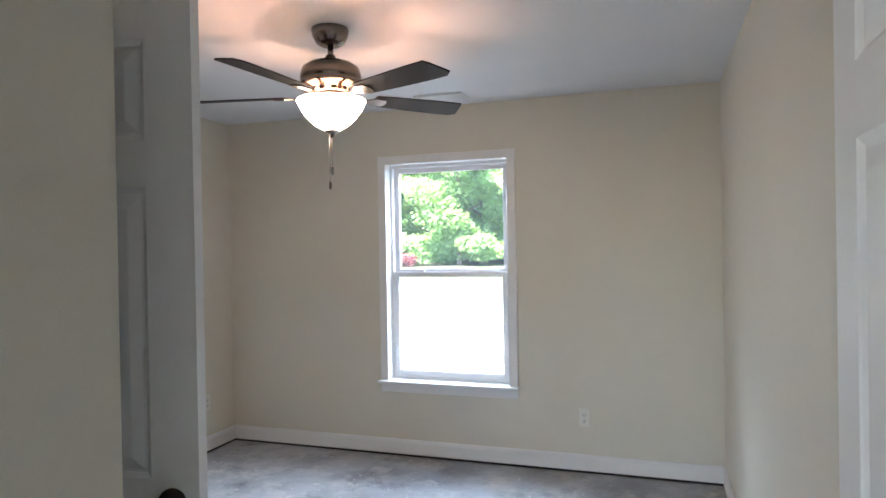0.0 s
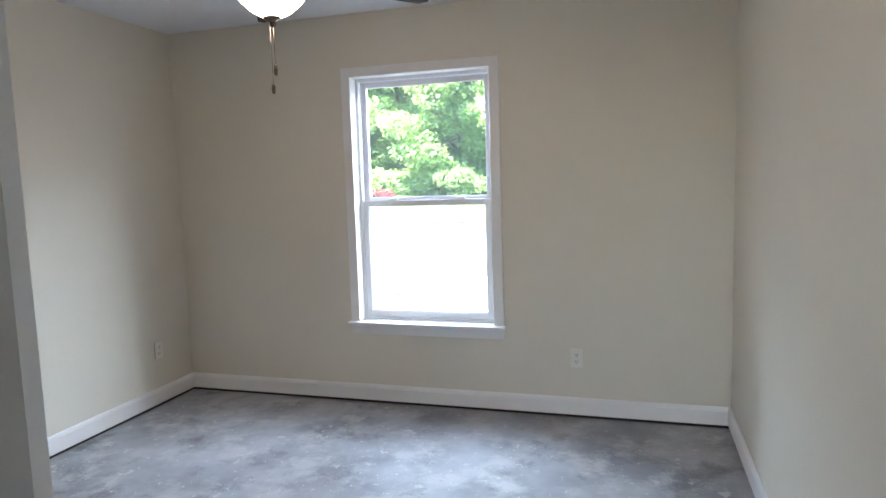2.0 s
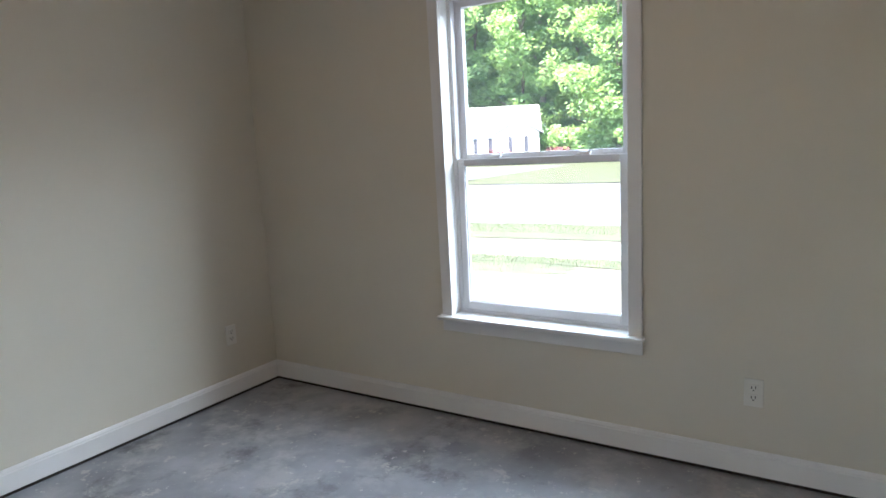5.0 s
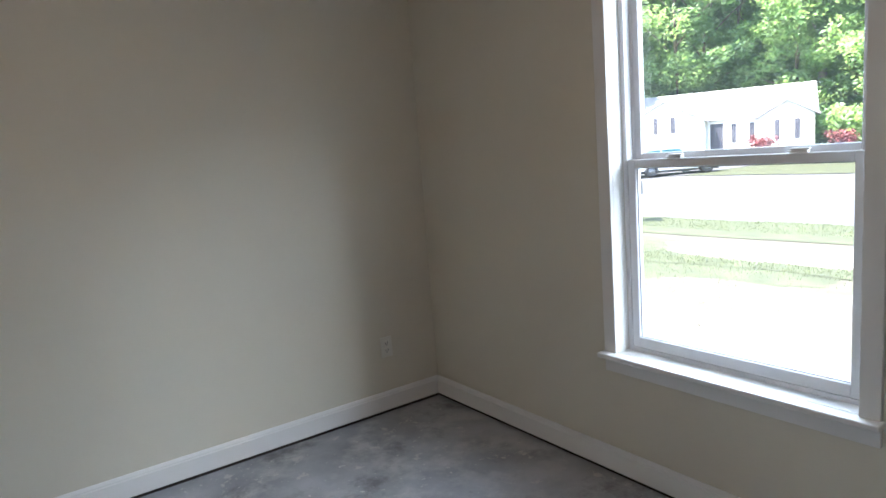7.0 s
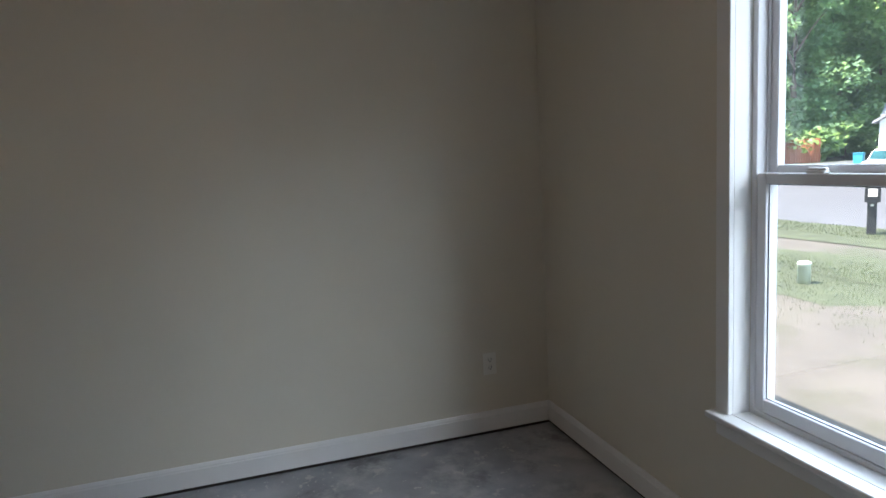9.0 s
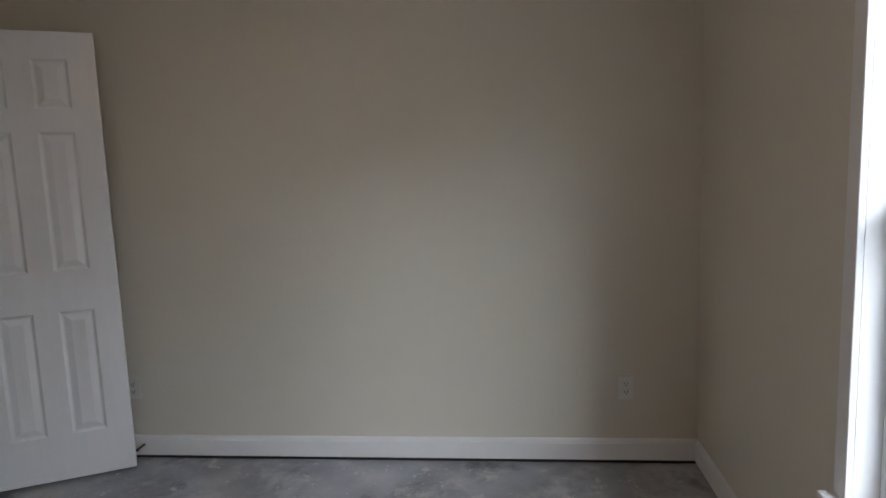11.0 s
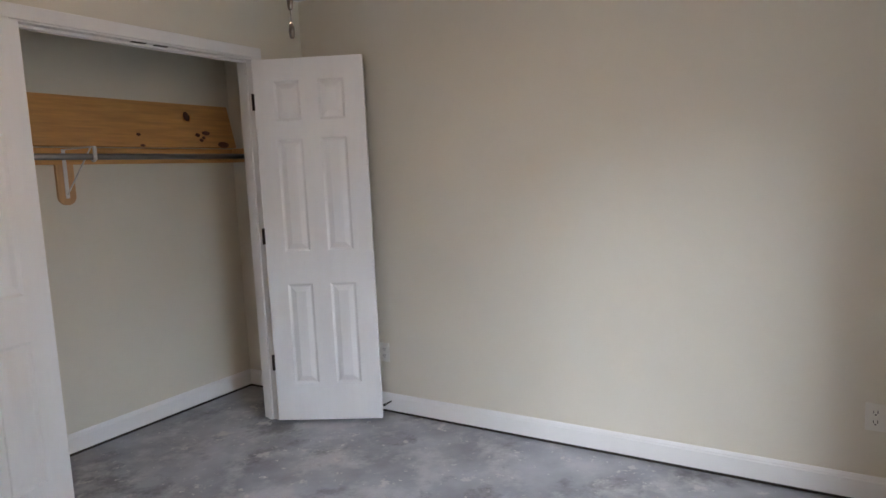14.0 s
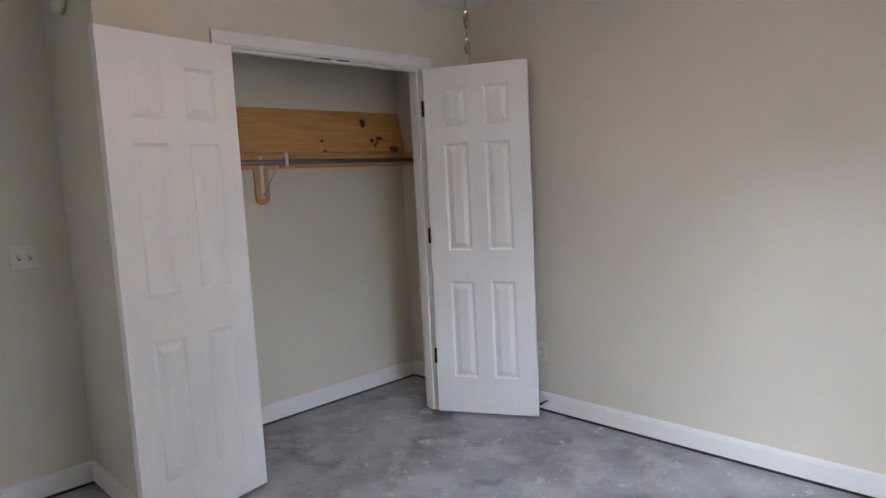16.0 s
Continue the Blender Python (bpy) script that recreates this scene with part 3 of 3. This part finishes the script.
for (px, py, zt, zb) in ((-0.032, 0.058, 1.853, 1.815), (-0.040, 0.050, 1.785, 1.750)):
    ch = part("pull_chain", tube(((px, py, 2.008), (px, py, zt)), 0.0012, 6), M_NICKEL, fan, "thin metal pull chain")
    part("pendant", lathe(((0, zt + 0.004), (0.004, zt + 0.002), (0.006, zt - 0.004), (0.0075, (zt + zb) / 2), (0.006, zb + 0.004), (0.004, zb), (0, zb)), 16), M_NICKEL, ch,
         "", Matrix.Translation((px, py, 0)))

# ---- closet shelf and rod ----
sh = thing("shelf_board", "loose varnished knotty pine shelf board leaning on the closet wall", "shelf", pose(0, 0, 0))
lean = Matrix.Translation((1.02, -3.853, 1.627)) @ Matrix.Rotation(radians(-14.0), 4, 'X').inverted()
bm = rbox(-1.0, 1.0, -0.0095, 0.0095, 0, 0.292, 0.002)
part("board", bm, M_PINE, sh, at=lean)
for x, z, rx, rz in ((-0.67, 0.195, 0.016, 0.024), (-0.72, 0.078, 0.013, 0.010), (-0.785, 0.092, 0.022, 0.011), (-0.74, 0.045, 0.011, 0.009), (-0.76, 0.062, 0.009, 0.007),
                     (-0.90, 0.018, 0.032, 0.016), (-0.32, 0.072, 0.010, 0.008), (-0.33, 0.007, 0.013, 0.006), (0.42, 0.18, 0.010, 0.013)):
    b = lathe(((0, 0.0006), (0.6, 0.0005), (1.0, 0.0)), 18)
    part("knot", b, M_KNOT, sh, "", lean @ Matrix.Translation((x, 0.0096, z)) @ Matrix.Rotation(radians(-90), 4, 'X') @ Matrix.Diagonal((1.35 * rx, 1.25 * rz, 1, 1)))
cl = thing("shelf_cleat", "varnished pine cleat board fixed along the closet wall", "cleat", pose(0, 0, 0))
part("board", rbox(0.0, XB - T, YB, YB + 0.019, 1.535, 1.622, 0.002), M_PINE, cl)
part("end_cleat", rbox(0.0, 0.019, YB + 0.019, YB + 0.32, 1.535, 1.622, 0.002), M_PINE, cl)
rod = thing("closet_rod", "grey steel closet rod across the closet", "closet rod", pose(0, -3.62, 1.562))
part("rod", tube(((0.019, 0, 0), (XB - T, 0, 0)), 0.0155, 16), M_GREY, rod)
br = thing("rod_bracket", "white metal rod bracket on a rounded pine block", "bracket", pose(1.115, YB, 0))
blk = [(-0.045, 1.535)] + [(0.045 * math.cos(radians(180 + 12 * k)), 1.37 + 0.045 * math.sin(radians(180 + 12 * k))) for k in range(16)] + [(0.045, 1.535)]
part("wood_block", prism(blk, 0.0, 0.018, 'y'), M_PALEPINE, br)
part("upright", rbox(-0.010, 0.010, 0.018, 0.022, 1.36, 1.615, 0.001, 1), M_WHITEMETAL, br)
part("arm", rbox(-0.010, 0.010, 0.018, 0.305, 1.608, 1.614, 0.001, 1), M_WHITEMETAL, br)
part("brace", tube(((0, 0.022, 1.38), (0, 0.27, 1.606)), 0.004, 8), M_WHITEMETAL, br)
part("hook", tube([(0, 0.29 + 0.021 * math.cos(radians(a)), 1.562 + 0.021 * math.sin(radians(a))) for a in range(200, 405, 15)], 0.006, 8), M_WHITEMETAL, br)
part("hook_stem", rbox(-0.009, 0.009, 0.300, 0.310, 1.545, 1.613, 0.002, 1), M_WHITEMETAL, br)

# ---- outdoors ----


def terrain(x, y):
    return -0.43 + 0.08 * max(0, min(1, (y - 24) / 26))


bm = bmesh.new()
gx = [-2500, -900, -300, -140] + [-90 + 1.5 * i for i in range(80)] + [60, 140, 300, 900, 2500]
gy = [-2500, -300, -60, -12, 0.3] + [1 + 1.0 * i for i in range(60)] + [75, 110, 200, 500, 2500]
vs = [[bm.verts.new((x, y, -0.6 if y < 0.5 else terrain(x, y))) for x in gx] for y in gy]
for j in range(len(gy) - 1):
    for i in range(len(gx) - 1):
        bm.faces.new((vs[j][i], vs[j][i + 1], vs[j + 1][i + 1], vs[j + 1][i]))
solid("ground", bm, M_GROUND, "sandy front yard with thin patchy grass", "ground")


def patch(name, cx, cy, rx, ry, material, label, z, seed, cat, n=64):
    bm = bmesh.new()
    c = bm.verts.new((cx, cy, terrain(cx, cy) + z))
    inner = []
    for k in range(n):
        a = 2 * math.pi * k / n
        f = 1 + 0.22 * noise.noise(Vector((2.2 * math.cos(a), 2.2 * math.sin(a), seed))) + 0.1 * noise.noise(Vector((7 * math.cos(a), 7 * math.sin(a), seed)))
        x, y = cx + rx * f * math.cos(a), cy + ry * f * math.sin(a)
        inner.append(bm.verts.new((x, y, terrain(x, y) + z)))
    for k in range(n):
        bm.faces.new((c, inner[k], inner[(k + 1) % n]))
    return solid(name, bm, material, label, cat)


def strip(name, y0, y1, material, label, z, cat, wob=0.25, x0=-70, x1=45):
    bm = bmesh.new()
    a, b = [], []
    n = 120
    for k in range(n + 1):
        x = x0 + (x1 - x0) * k / n
        ya, yb = y0 + wob * noise.noise(Vector((x * 0.5, 1, y0))), y1 + wob * noise.noise(Vector((x * 0.5, 5, y1)))
        a.append(bm.verts.new((x, ya, terrain(x, ya) + z)))
        b.append(bm.verts.new((x, yb, terrain(x, yb) + z)))
    for k in range(n):
        bm.faces.new((a[k], a[k + 1], b[k + 1], b[k]))
    return solid(name, bm, material, label, cat)


strip("road", 10.2, 22.5, M_ROAD, "pale sunlit asphalt street", 0.006, "road", 0.1)
strip("verge", 8.2, 10.2, M_GRASS, "narrow grass verge beside the street", 0.012, "grass", 0.3)
strip("lawn", 22.5, 58, M_GRASS, "green lawn across the street", 0.03, "lawn", 0.2)
strip("verge_inner", 5.9, 6.5, M_GRASS, "ragged strip of grass in the sandy yard", 0.010, "grass", 0.45, -20, 2)
patch("sand_patch", 0.1, 7.2, 3.7, 0.8, M_SAND, "bright bare sand beside the grass", 0.008, 2.0, "sand")
patch("yard_grass", -3.6, 5.9, 3.4, 1.5, M_GRASS, "thin worn grass on the sandy yard", 0.004, 4.0, "grass")
patch("yard_sand", 0.6, 2.9, 3.3, 2.6, M_YARD, "bare sandy soil in the yard", 0.006, 7.0, "sand")


def blades(name, count, zone, size, label):
    rnd = random.Random(5)
    bm = bmesh.new()
    for i in range(count):
        x, y = zone(rnd)
        z = terrain(x, y) + 0.02
        a, h, w = rnd.uniform(0, 6.28), size * rnd.uniform(0.5, 1.2), size * 0.12
        dx, dy = w * math.cos(a), w * math.sin(a)
        lx, ly = rnd.uniform(-0.4, 0.4) * h, rnd.uniform(-0.4, 0.4) * h
        bm.faces.new([bm.verts.new(p) for p in ((x - dx, y - dy, z), (x + dx, y + dy, z), (x + lx, y + ly, z + h))])
    return solid(name, bm, M_BLADEGRASS, label, "grass", "stuff")


blades("grass_blades", 9000, lambda r: (r.uniform(-14, 3), r.uniform(8.8, 10.1)), 0.04, "short green grass blades on the verge")
blades("grass_tufts", 5000, lambda r: (r.uniform(-8, 2), r.gauss(6.2, 0.25)), 0.035, "ragged green grass tufts in the sand")
blades("weed_tufts", 6000, lambda r: (-3.4 + r.gauss(0, 1.3), 5.4 + r.gauss(0, 0.9)), 0.028, "thin green weeds on sandy soil")

mb = thing("mailbox", "black plastic mailbox on a matching post", "mailbox", pose(-5.85, 9.45, terrain(-5.85, 9.45), 0, 0, 40))
part("post", rbox(-0.075, 0.075, -0.075, 0.075, 0, 0.66, 0.012), M_BLACK, mb)
bo = [(-0.12, 0.62), (0.12, 0.62)] + [(0.12 * math.cos(radians(a)), 0.83 + 0.13 * math.sin(radians(a))) for a in range(0, 181, 15)]
part("box", prism(bo, -0.28, 0.22, 'y'), M_BLACK, mb)
part("door_plate", rbox(-0.07, 0.07, -0.292, -0.281, 0.72, 0.86, 0.004), M_PLATE, mb, "pale label plate")
part("number_plate", rbox(-0.025, 0.025, -0.082, -0.076, 0.53, 0.57, 0.002), M_PLATE, mb)
ub = thing("utility_pedestal", "pale green round utility pedestal in the yard", "pedestal", pose(-3.35, 5.25, terrain(-3.35, 5.25)))
part("tube", lathe(((0, 0), (0.075, 0), (0.075, 0.24), (0.082, 0.245), (0.082, 0.27), (0.06, 0.285), (0, 0.29)), 24), M_PALEGREEN, ub)

# house across the street: local x along its front, y away from the street
HY = -0.40
hm = pose(-25.7, 42.1, HY, 0, 0, 27)
hs = thing("house", "white single-storey house with grey shingle roof and gables", "house", hm)
part("wall", rbox(-4.9, 8.0, 1.2, 8.5, 0, 2.6, 0.02, 1), M_SIDING, hs)
part("wall", prism([(-4.9, 0), (0.85, 0), (0.85, 2.6), (-2.02, 4.2), (-4.9, 2.6)], 0, 1.3, 'y'), M_SIDING, hs, "white gabled front wing")
part("wall", prism([(4.6, 0), (8.0, 0), (8.0, 2.55), (6.3, 3.55), (4.6, 2.55)], 0.2, 1.3, 'y'), M_SIDING, hs, "white gabled front wing")
part("roof", prism([(0.9, 2.55), (8.9, 2.55), (4.9, 4.95)], -5.2, 8.3, 'x'), M_SHINGLE, hs)


def gable_roof(x0, x1, z, rise, y0, y1):
    c = (x0 + x1) / 2
    return prism([(x0 - 0.35, z - 0.15), (c, z + rise), (x1 + 0.35, z - 0.15), (x1 + 0.35, z + 0.02), (c, z + rise + 0.18), (x0 - 0.35, z + 0.02)], y0, y1, 'y')


part("roof", gable_roof(-4.9, 0.85, 2.6, 1.62, -0.3, 4.6), M_SHINGLE, hs)
part("roof", gable_roof(4.6, 8.0, 2.55, 1.02, -0.1, 3.4), M_SHINGLE, hs)
fd = part("door", rbox(1.15, 2.05, 1.12, 1.19, 0.3, 2.3, 0.01, 1), M_SHUTTER, hs, "dark front door")
part("frame", frame_ring(1.0, 2.2, 1.08, 1.19, 0.2, 2.42, 0.14, 0.12, 0.05), M_SIDING, fd)
M_FARGLASS = mat("far_window", (0.55, 0.58, 0.62), 0.15)
for wx, wy, wz, ww, wh in ((-2.02, -0.03, 1.85, 0.8, 1.2), (3.4, 1.14, 0.8, 0.75, 1.4), (6.3, 0.17, 0.85, 0.8, 1.4)):
    wn = part("window", rbox(wx - ww / 2, wx + ww / 2, wy, wy + 0.04, wz, wz + wh, 0.01, 1), M_FARGLASS, hs)
    part("frame", frame_ring(wx - ww / 2 - 0.06, wx + ww / 2 + 0.06, wy - 0.03, wy + 0.02, wz - 0.06, wz + wh + 0.06, 0.07, 0.07, 0.07), M_SIDING, wn)
    for s in (-1, 1):
        cx = wx + s * (ww / 2 + 0.24)
        part("shutter", rbox(cx - 0.15, cx + 0.15, wy - 0.03, wy + 0.02, wz, wz + wh, 0.01, 1), M_SHUTTER, wn, "dark louvred shutter")
for k in range(3):
    part("step", rbox(0.95, 2.5, 0.55 + 0.2 * k, 1.15, 0.09 * k, 0.09 * (k + 1), 0.01, 1), M_REDWOOD, hs, "red brick front step")

fe = thing("wooden_fence", "red-brown stained wooden privacy fence", "fence", pose(-38, 31.2, -0.36, 0, 0, 43))
bd = mesh_of("board", rbox(-0.07, 0.07, -0.01, 0.01, 0, 1.75, 0.01, 1), M_REDWOOD)
for i in range(76):
    shared("board", bd, fe, pose(-3 + i * 0.15, 0, -0.1))
part("rail", rbox(-3, 8.4, 0.012, 0.05, 0.4, 0.49, 0.005, 1), M_REDWOOD, fe)
part("rail", rbox(-3, 8.4, 0.012, 0.05, 1.3, 1.39, 0.005, 1), M_REDWOOD, fe)

strip("driveway", 22.4, 39.5, M_ROAD, "pale concrete driveway in front of the white house", 0.036, "driveway", 0.2, -31, -13.5)


def parked_car(m):
    """A white sport utility car: x along its length, y across."""
    car = thing("parked_car", "white sport utility car parked on the driveway", "car", m)
    low = [(-2.2, 0.35), (-2.25, 0.6), (-2.2, 0.95), (-1.95, 1.02), (0.95, 1.0), (1.9, 0.92), (2.2, 0.78), (2.25, 0.5), (2.15, 0.3)]
    bm = prism(low, -0.9, 0.9, 'y')
    bmesh.ops.bevel(bm, geom=list(bm.edges), offset=0.06, segments=2, affect='EDGES')
    part("body", bm, M_CARPAINT, car)
    bm = prism([(-2.05, 0.98), (-1.8, 1.55), (-1.5, 1.66), (0.05, 1.66), (0.3, 1.6), (1.05, 0.98)], -0.76, 0.76, 'y')
    bmesh.ops.bevel(bm, geom=list(bm.edges), offset=0.05, segments=2, affect='EDGES')
    cabin = part("cabin", bm, M_CARPAINT, car)
    for y in (-0.764, 0.764):
        for o in ([(-1.72, 1.08), (-1.6, 1.5), (-0.85, 1.52), (-0.85, 1.08)], [(-0.75, 1.08), (-0.75, 1.52), (0.1, 1.52), (0.6, 1.08)]):
            part("side_window", prism(o, y - 0.006, y + 0.006, 'y'), M_CARGLASS, cabin, "car glass with the sky's reflection put in as teal")
    for x0, z0, x1, z1 in ((0.42, 1.5, 0.97, 1.06), (-2.02, 1.08, -1.83, 1.5)):
        bm = bmesh.new()
        bm.faces.new([bm.verts.new(p) for p in ((x0 + 0.012, -0.62, z0 + 0.014), (x0 + 0.012, 0.62, z0 + 0.014), (x1 + 0.012, 0.66, z1 + 0.014), (x1 + 0.012, -0.66, z1 + 0.014))])
        bmesh.ops.solidify(bm, geom=list(bm.faces), thickness=0.01)
        part("windscreen", bm, M_CARGLASS, cabin, "car glass with the sky's reflection put in as teal")
    for x in (-1.38, 1.4):
        for y in (-0.93, 0.93):
            s = 1 if y > 0 else -1
            wheel = part("wheel", lathe(((0, -0.1), (0.30, -0.1), (0.34, -0.06), (0.34, 0.06), (0.30, 0.1), (0.22, 0.1), (0.2, 0.06), (0, 0.06)), 24), M_BLACK, car, "black tyre",
                         pose(x, y - 0.06 * s, 0.34, -90 * s, 0, 0))
            part("rim", lathe(((0, 0.085), (0.05, 0.09), (0.19, 0.075), (0.2, 0.06), (0, 0.06)), 20), M_GREY, wheel)
    part("underbody", rbox(-2.1, 2.1, -0.8, 0.8, 0.2, 0.36, 0.02, 1), M_BLACK, car)
    for y in (-0.65, 0.65):
        part("headlight", rbox(2.12, 2.24, y - 0.16, y + 0.16, 0.66, 0.78, 0.02), M_FARGLASS, car)
        part("tail_light", rbox(-2.26, -2.18, y - 0.1, y + 0.1, 0.66, 0.92, 0.02), M_MAROON, car)


parked_car(pose(-14.7, 23.3, terrain(0, 23.3) + 0.037, 0, 0, 65) @ Matrix.Diagonal((0.95, 0.95, 0.75, 1)))
wb = thing("wheelie_bin", "bright blue plastic wheelie bin beside the house", "bin", pose(-23.6, 30.4, terrain(0, 30.4) + 0.036, 0, 0, 27) @ Matrix.Diagonal((0.8, 0.8, 0.8, 1)))
part("body", prism([(-0.24, 0.04), (0.24, 0.04), (0.30, 0.95), (-0.30, 0.95)], -0.28, 0.28, 'y'), M_BINBLUE, wb)
part("lid", rbox(-0.32, 0.32, -0.33, 0.31, 0.952, 1.0, 0.015), M_BINBLUE, wb)
for x in (-0.2, 0.2):
    part("wheel", tube(((x - 0.03, 0.25, 0.1), (x + 0.03, 0.25, 0.1)), 0.1, 14), M_BLACK, wb)


def bare_tree(name, points, radii, limbs, label):
    """A pale trunk through points, with bare limbs as (start, middle, end) runs."""
    t = thing(name, label, "tree", pose(*points[0]))
    o = Vector(points[0])
    part("trunk", tube([Vector(p) - o for p in points], radii, 10), M_PALEBARK, t)
    for run in limbs:
        part("limb", tube([Vector(p) - o for p in run], (0.16, 0.10, 0.03), 7), M_PALEBARK, t)


bare_tree("dead_tree", [(-39.0, 50, -0.4), (-39.2, 50, 4.8), (-40.1, 50, 8.4), (-41.4, 50, 11.5), (-41.8, 50.3, 14)], (0.42, 0.36, 0.27, 0.18, 0.05),
          [((-39.9, 50, 7.4), (-40.9, 49.7, 7.6), (-42.2, 49.5, 8.4)), ((-39.5, 50, 6.0), (-40.8, 49.6, 6.4), (-42.6, 49.4, 7.3)), ((-39.3, 50, 5.2), (-38.4, 49.8, 6.6), (-37.6, 49.6, 8.8)),
           ((-40.5, 50, 9.4), (-39.8, 49.8, 10.6), (-39.5, 49.7, 12.2))], "pale dead tree with bare limbs behind the house")
bare_tree("pale_tree", [(-23.0, 57, -0.4), (-23.1, 57, 4.0), (-23.0, 57, 9.0), (-23.3, 57.2, 14.0)], (0.42, 0.36, 0.3, 0.15),
          [((-23.0, 57, 7.5), (-22.0, 56.7, 9.0), (-21.2, 56.5, 11.5)), ((-23.1, 57, 8.5), (-24.2, 56.8, 10.2), (-25.0, 56.6, 12.6))], "tall pale trunk at the edge of the woods")

# ---- trees ----


def leaf_cloud(rnd, clumps, leaf, per):
    """Small leaf cards scattered through clumps (centre, radius)."""
    bm = bmesh.new()
    for (cx, cy, cz), r in clumps:
        for i in range(per):
            u = Vector((rnd.gauss(0, 1), rnd.gauss(0, 1), rnd.gauss(0, 1))).normalized() * r * (0.55 + 0.5 * rnd.random())
            p = Vector((cx, cy, cz)) + Vector((u.x, u.y, u.z * 0.7))
            q = Euler((rnd.uniform(-0.9, 0.9), rnd.uniform(-0.9, 0.9), rnd.uniform(0, 6.28))).to_matrix()
            s = leaf * rnd.uniform(0.6, 1.3)
            bm.faces.new([bm.verts.new(p + q @ Vector(c)) for c in ((-s, 0, 0), (0, -0.55 * s, 0.1 * s), (s, 0, 0), (0, 0.55 * s, 0.1 * s))])
    return bm


def make_tree(seed, height, material):
    """A wood-edge tree: tapered trunk, limbs and an uneven crown."""
    rnd = random.Random(seed)
    bm = tube([(0.25 * rnd.uniform(-1, 1) * k / 6, 0.25 * rnd.uniform(-1, 1) * k / 6, height * 0.85 * k / 6) for k in range(7)],
              [0.27 * (1 - 0.13 * k) for k in range(7)], 8)
    clumps = []
    for i in range(40):
        z = height * (0.08 + 0.90 * rnd.random())
        f = math.sin(min(1, (z / height) * 1.05) * math.pi * 0.86) + 0.15
        a = rnd.uniform(0, 6.28)
        rr = height * 0.23 * f * rnd.uniform(0.35, 1.0)
        c = (rr * math.cos(a), rr * math.sin(a), z)
        clumps.append((c, height * 0.075 * rnd.uniform(0.7, 1.35)))
        if i < 9:
            b = tube(((0, 0, z * 0.72), (c[0] * 0.5, c[1] * 0.5, z * 0.88), c), (0.09, 0.06, 0.025), 6)
            tmp = bpy.data.meshes.new("tmp")
            b.to_mesh(tmp)
            b.free()
            bm.from_mesh(tmp)
            bpy.data.meshes.remove(tmp)
    t = thing("tree", "tall leafy green tree at the edge of the woods", "tree", None, "woods trees")
    part("trunk", bm, M_BARK, t)
    part("crown", leaf_cloud(rnd, clumps, 0.23, 300), material, t)
    return t


rnd = random.Random(11)
protos = [make_tree(k, 17 + 1.5 * k, M_LEAF[k % 3]) for k in range(5)]
used = 0
spots = []
for row in range(4):
    for k in range(17):
        yaw = radians(2 + k * 3.3 + rnd.uniform(-1.2, 1.2) + row * 0.8)
        d = 56 + row * 6.5 + rnd.uniform(-2, 2) + (9 if 20 < math.degrees(yaw) < 42 else 0)
        spots.append((3 - d * math.sin(yaw), -2 + d * math.cos(yaw)))
for i, (x, y) in enumerate(spots):
    m = pose(x, y, terrain(x, y) - 0.1, 0, 0, rnd.uniform(0, 360))
    if i < len(protos):
        protos[i].matrix_world = m
    else:
        copy_thing(protos[rnd.randrange(5)], m)


def shrub(name, x, y, r, h, material, label, per=70, leaf=0.10):
    rr = random.Random(int(x * 7 + y))
    s = thing(name, label, "shrub", pose(x, y, terrain(x, y)), "shrubs")
    part("stem", tube(((0, 0, 0), (0.05, 0, h * 0.5)), (0.05, 0.02), 6), M_BARK, s)
    cl = [((rr.uniform(-1, 1) * r * 0.7, rr.uniform(-1, 1) * r * 0.7, h * rr.uniform(0.25, 0.85)), r * 0.45) for _ in range(16)]
    part("leaves", leaf_cloud(rr, cl, leaf, per), material, s)


for k in range(26):
    yaw = radians(3 + k * 2.0 + rnd.uniform(-0.7, 0.7))
    d = 54 + rnd.uniform(-2, 3)
    if 23.5 < math.degrees(yaw) < 41:
        d = 64
    shrub("shrub", 3 - d * math.sin(yaw), -2 + d * math.cos(yaw), 2.2, rnd.uniform(2.2, 4.0), M_LEAF[k % 2], "dense green undergrowth shrub at the woods edge", 90, 0.24)
hx = hm @ Vector((4.6, -1.2, 0))
shrub("bush", hx.x, hx.y, 1.0, 1.2, M_MAROON, "maroon leafed bush by the white house")
hx = hm @ Vector((9.6, 0.6, 0))
shrub("bush", hx.x, hx.y, 1.1, 1.2, M_MAROON, "maroon leafed bush by the white house")
hx = hm @ Vector((-7.6, 3.0, 0))
shrub("bush", hx.x, hx.y, 2.4, 4.2, M_LEAF[0], "bright green bush beside the white house", 110, 0.2)
# deep woods behind the first rows of trees
rw = random.Random(3)
cl = []
for k in range(420):
    yaw = radians(rw.uniform(-6, 62))
    d = rw.uniform(84, 96)
    cl.append(((3 - d * math.sin(yaw), -2 + d * math.cos(yaw), rw.uniform(0, 22)), rw.uniform(1.6, 3.0)))
for k in range(200):
    yaw = radians(rw.uniform(-2, 60))
    d = rw.uniform(76, 84)
    cl.append(((3 - d * math.sin(yaw), -2 + d * math.cos(yaw), rw.uniform(0, 7)), rw.uniform(1.4, 2.4)))
solid("far_woods", leaf_cloud(rw, cl, 0.6, 110), M_LEAF[2], "deep green woods behind the trees", "woods", "stuff")
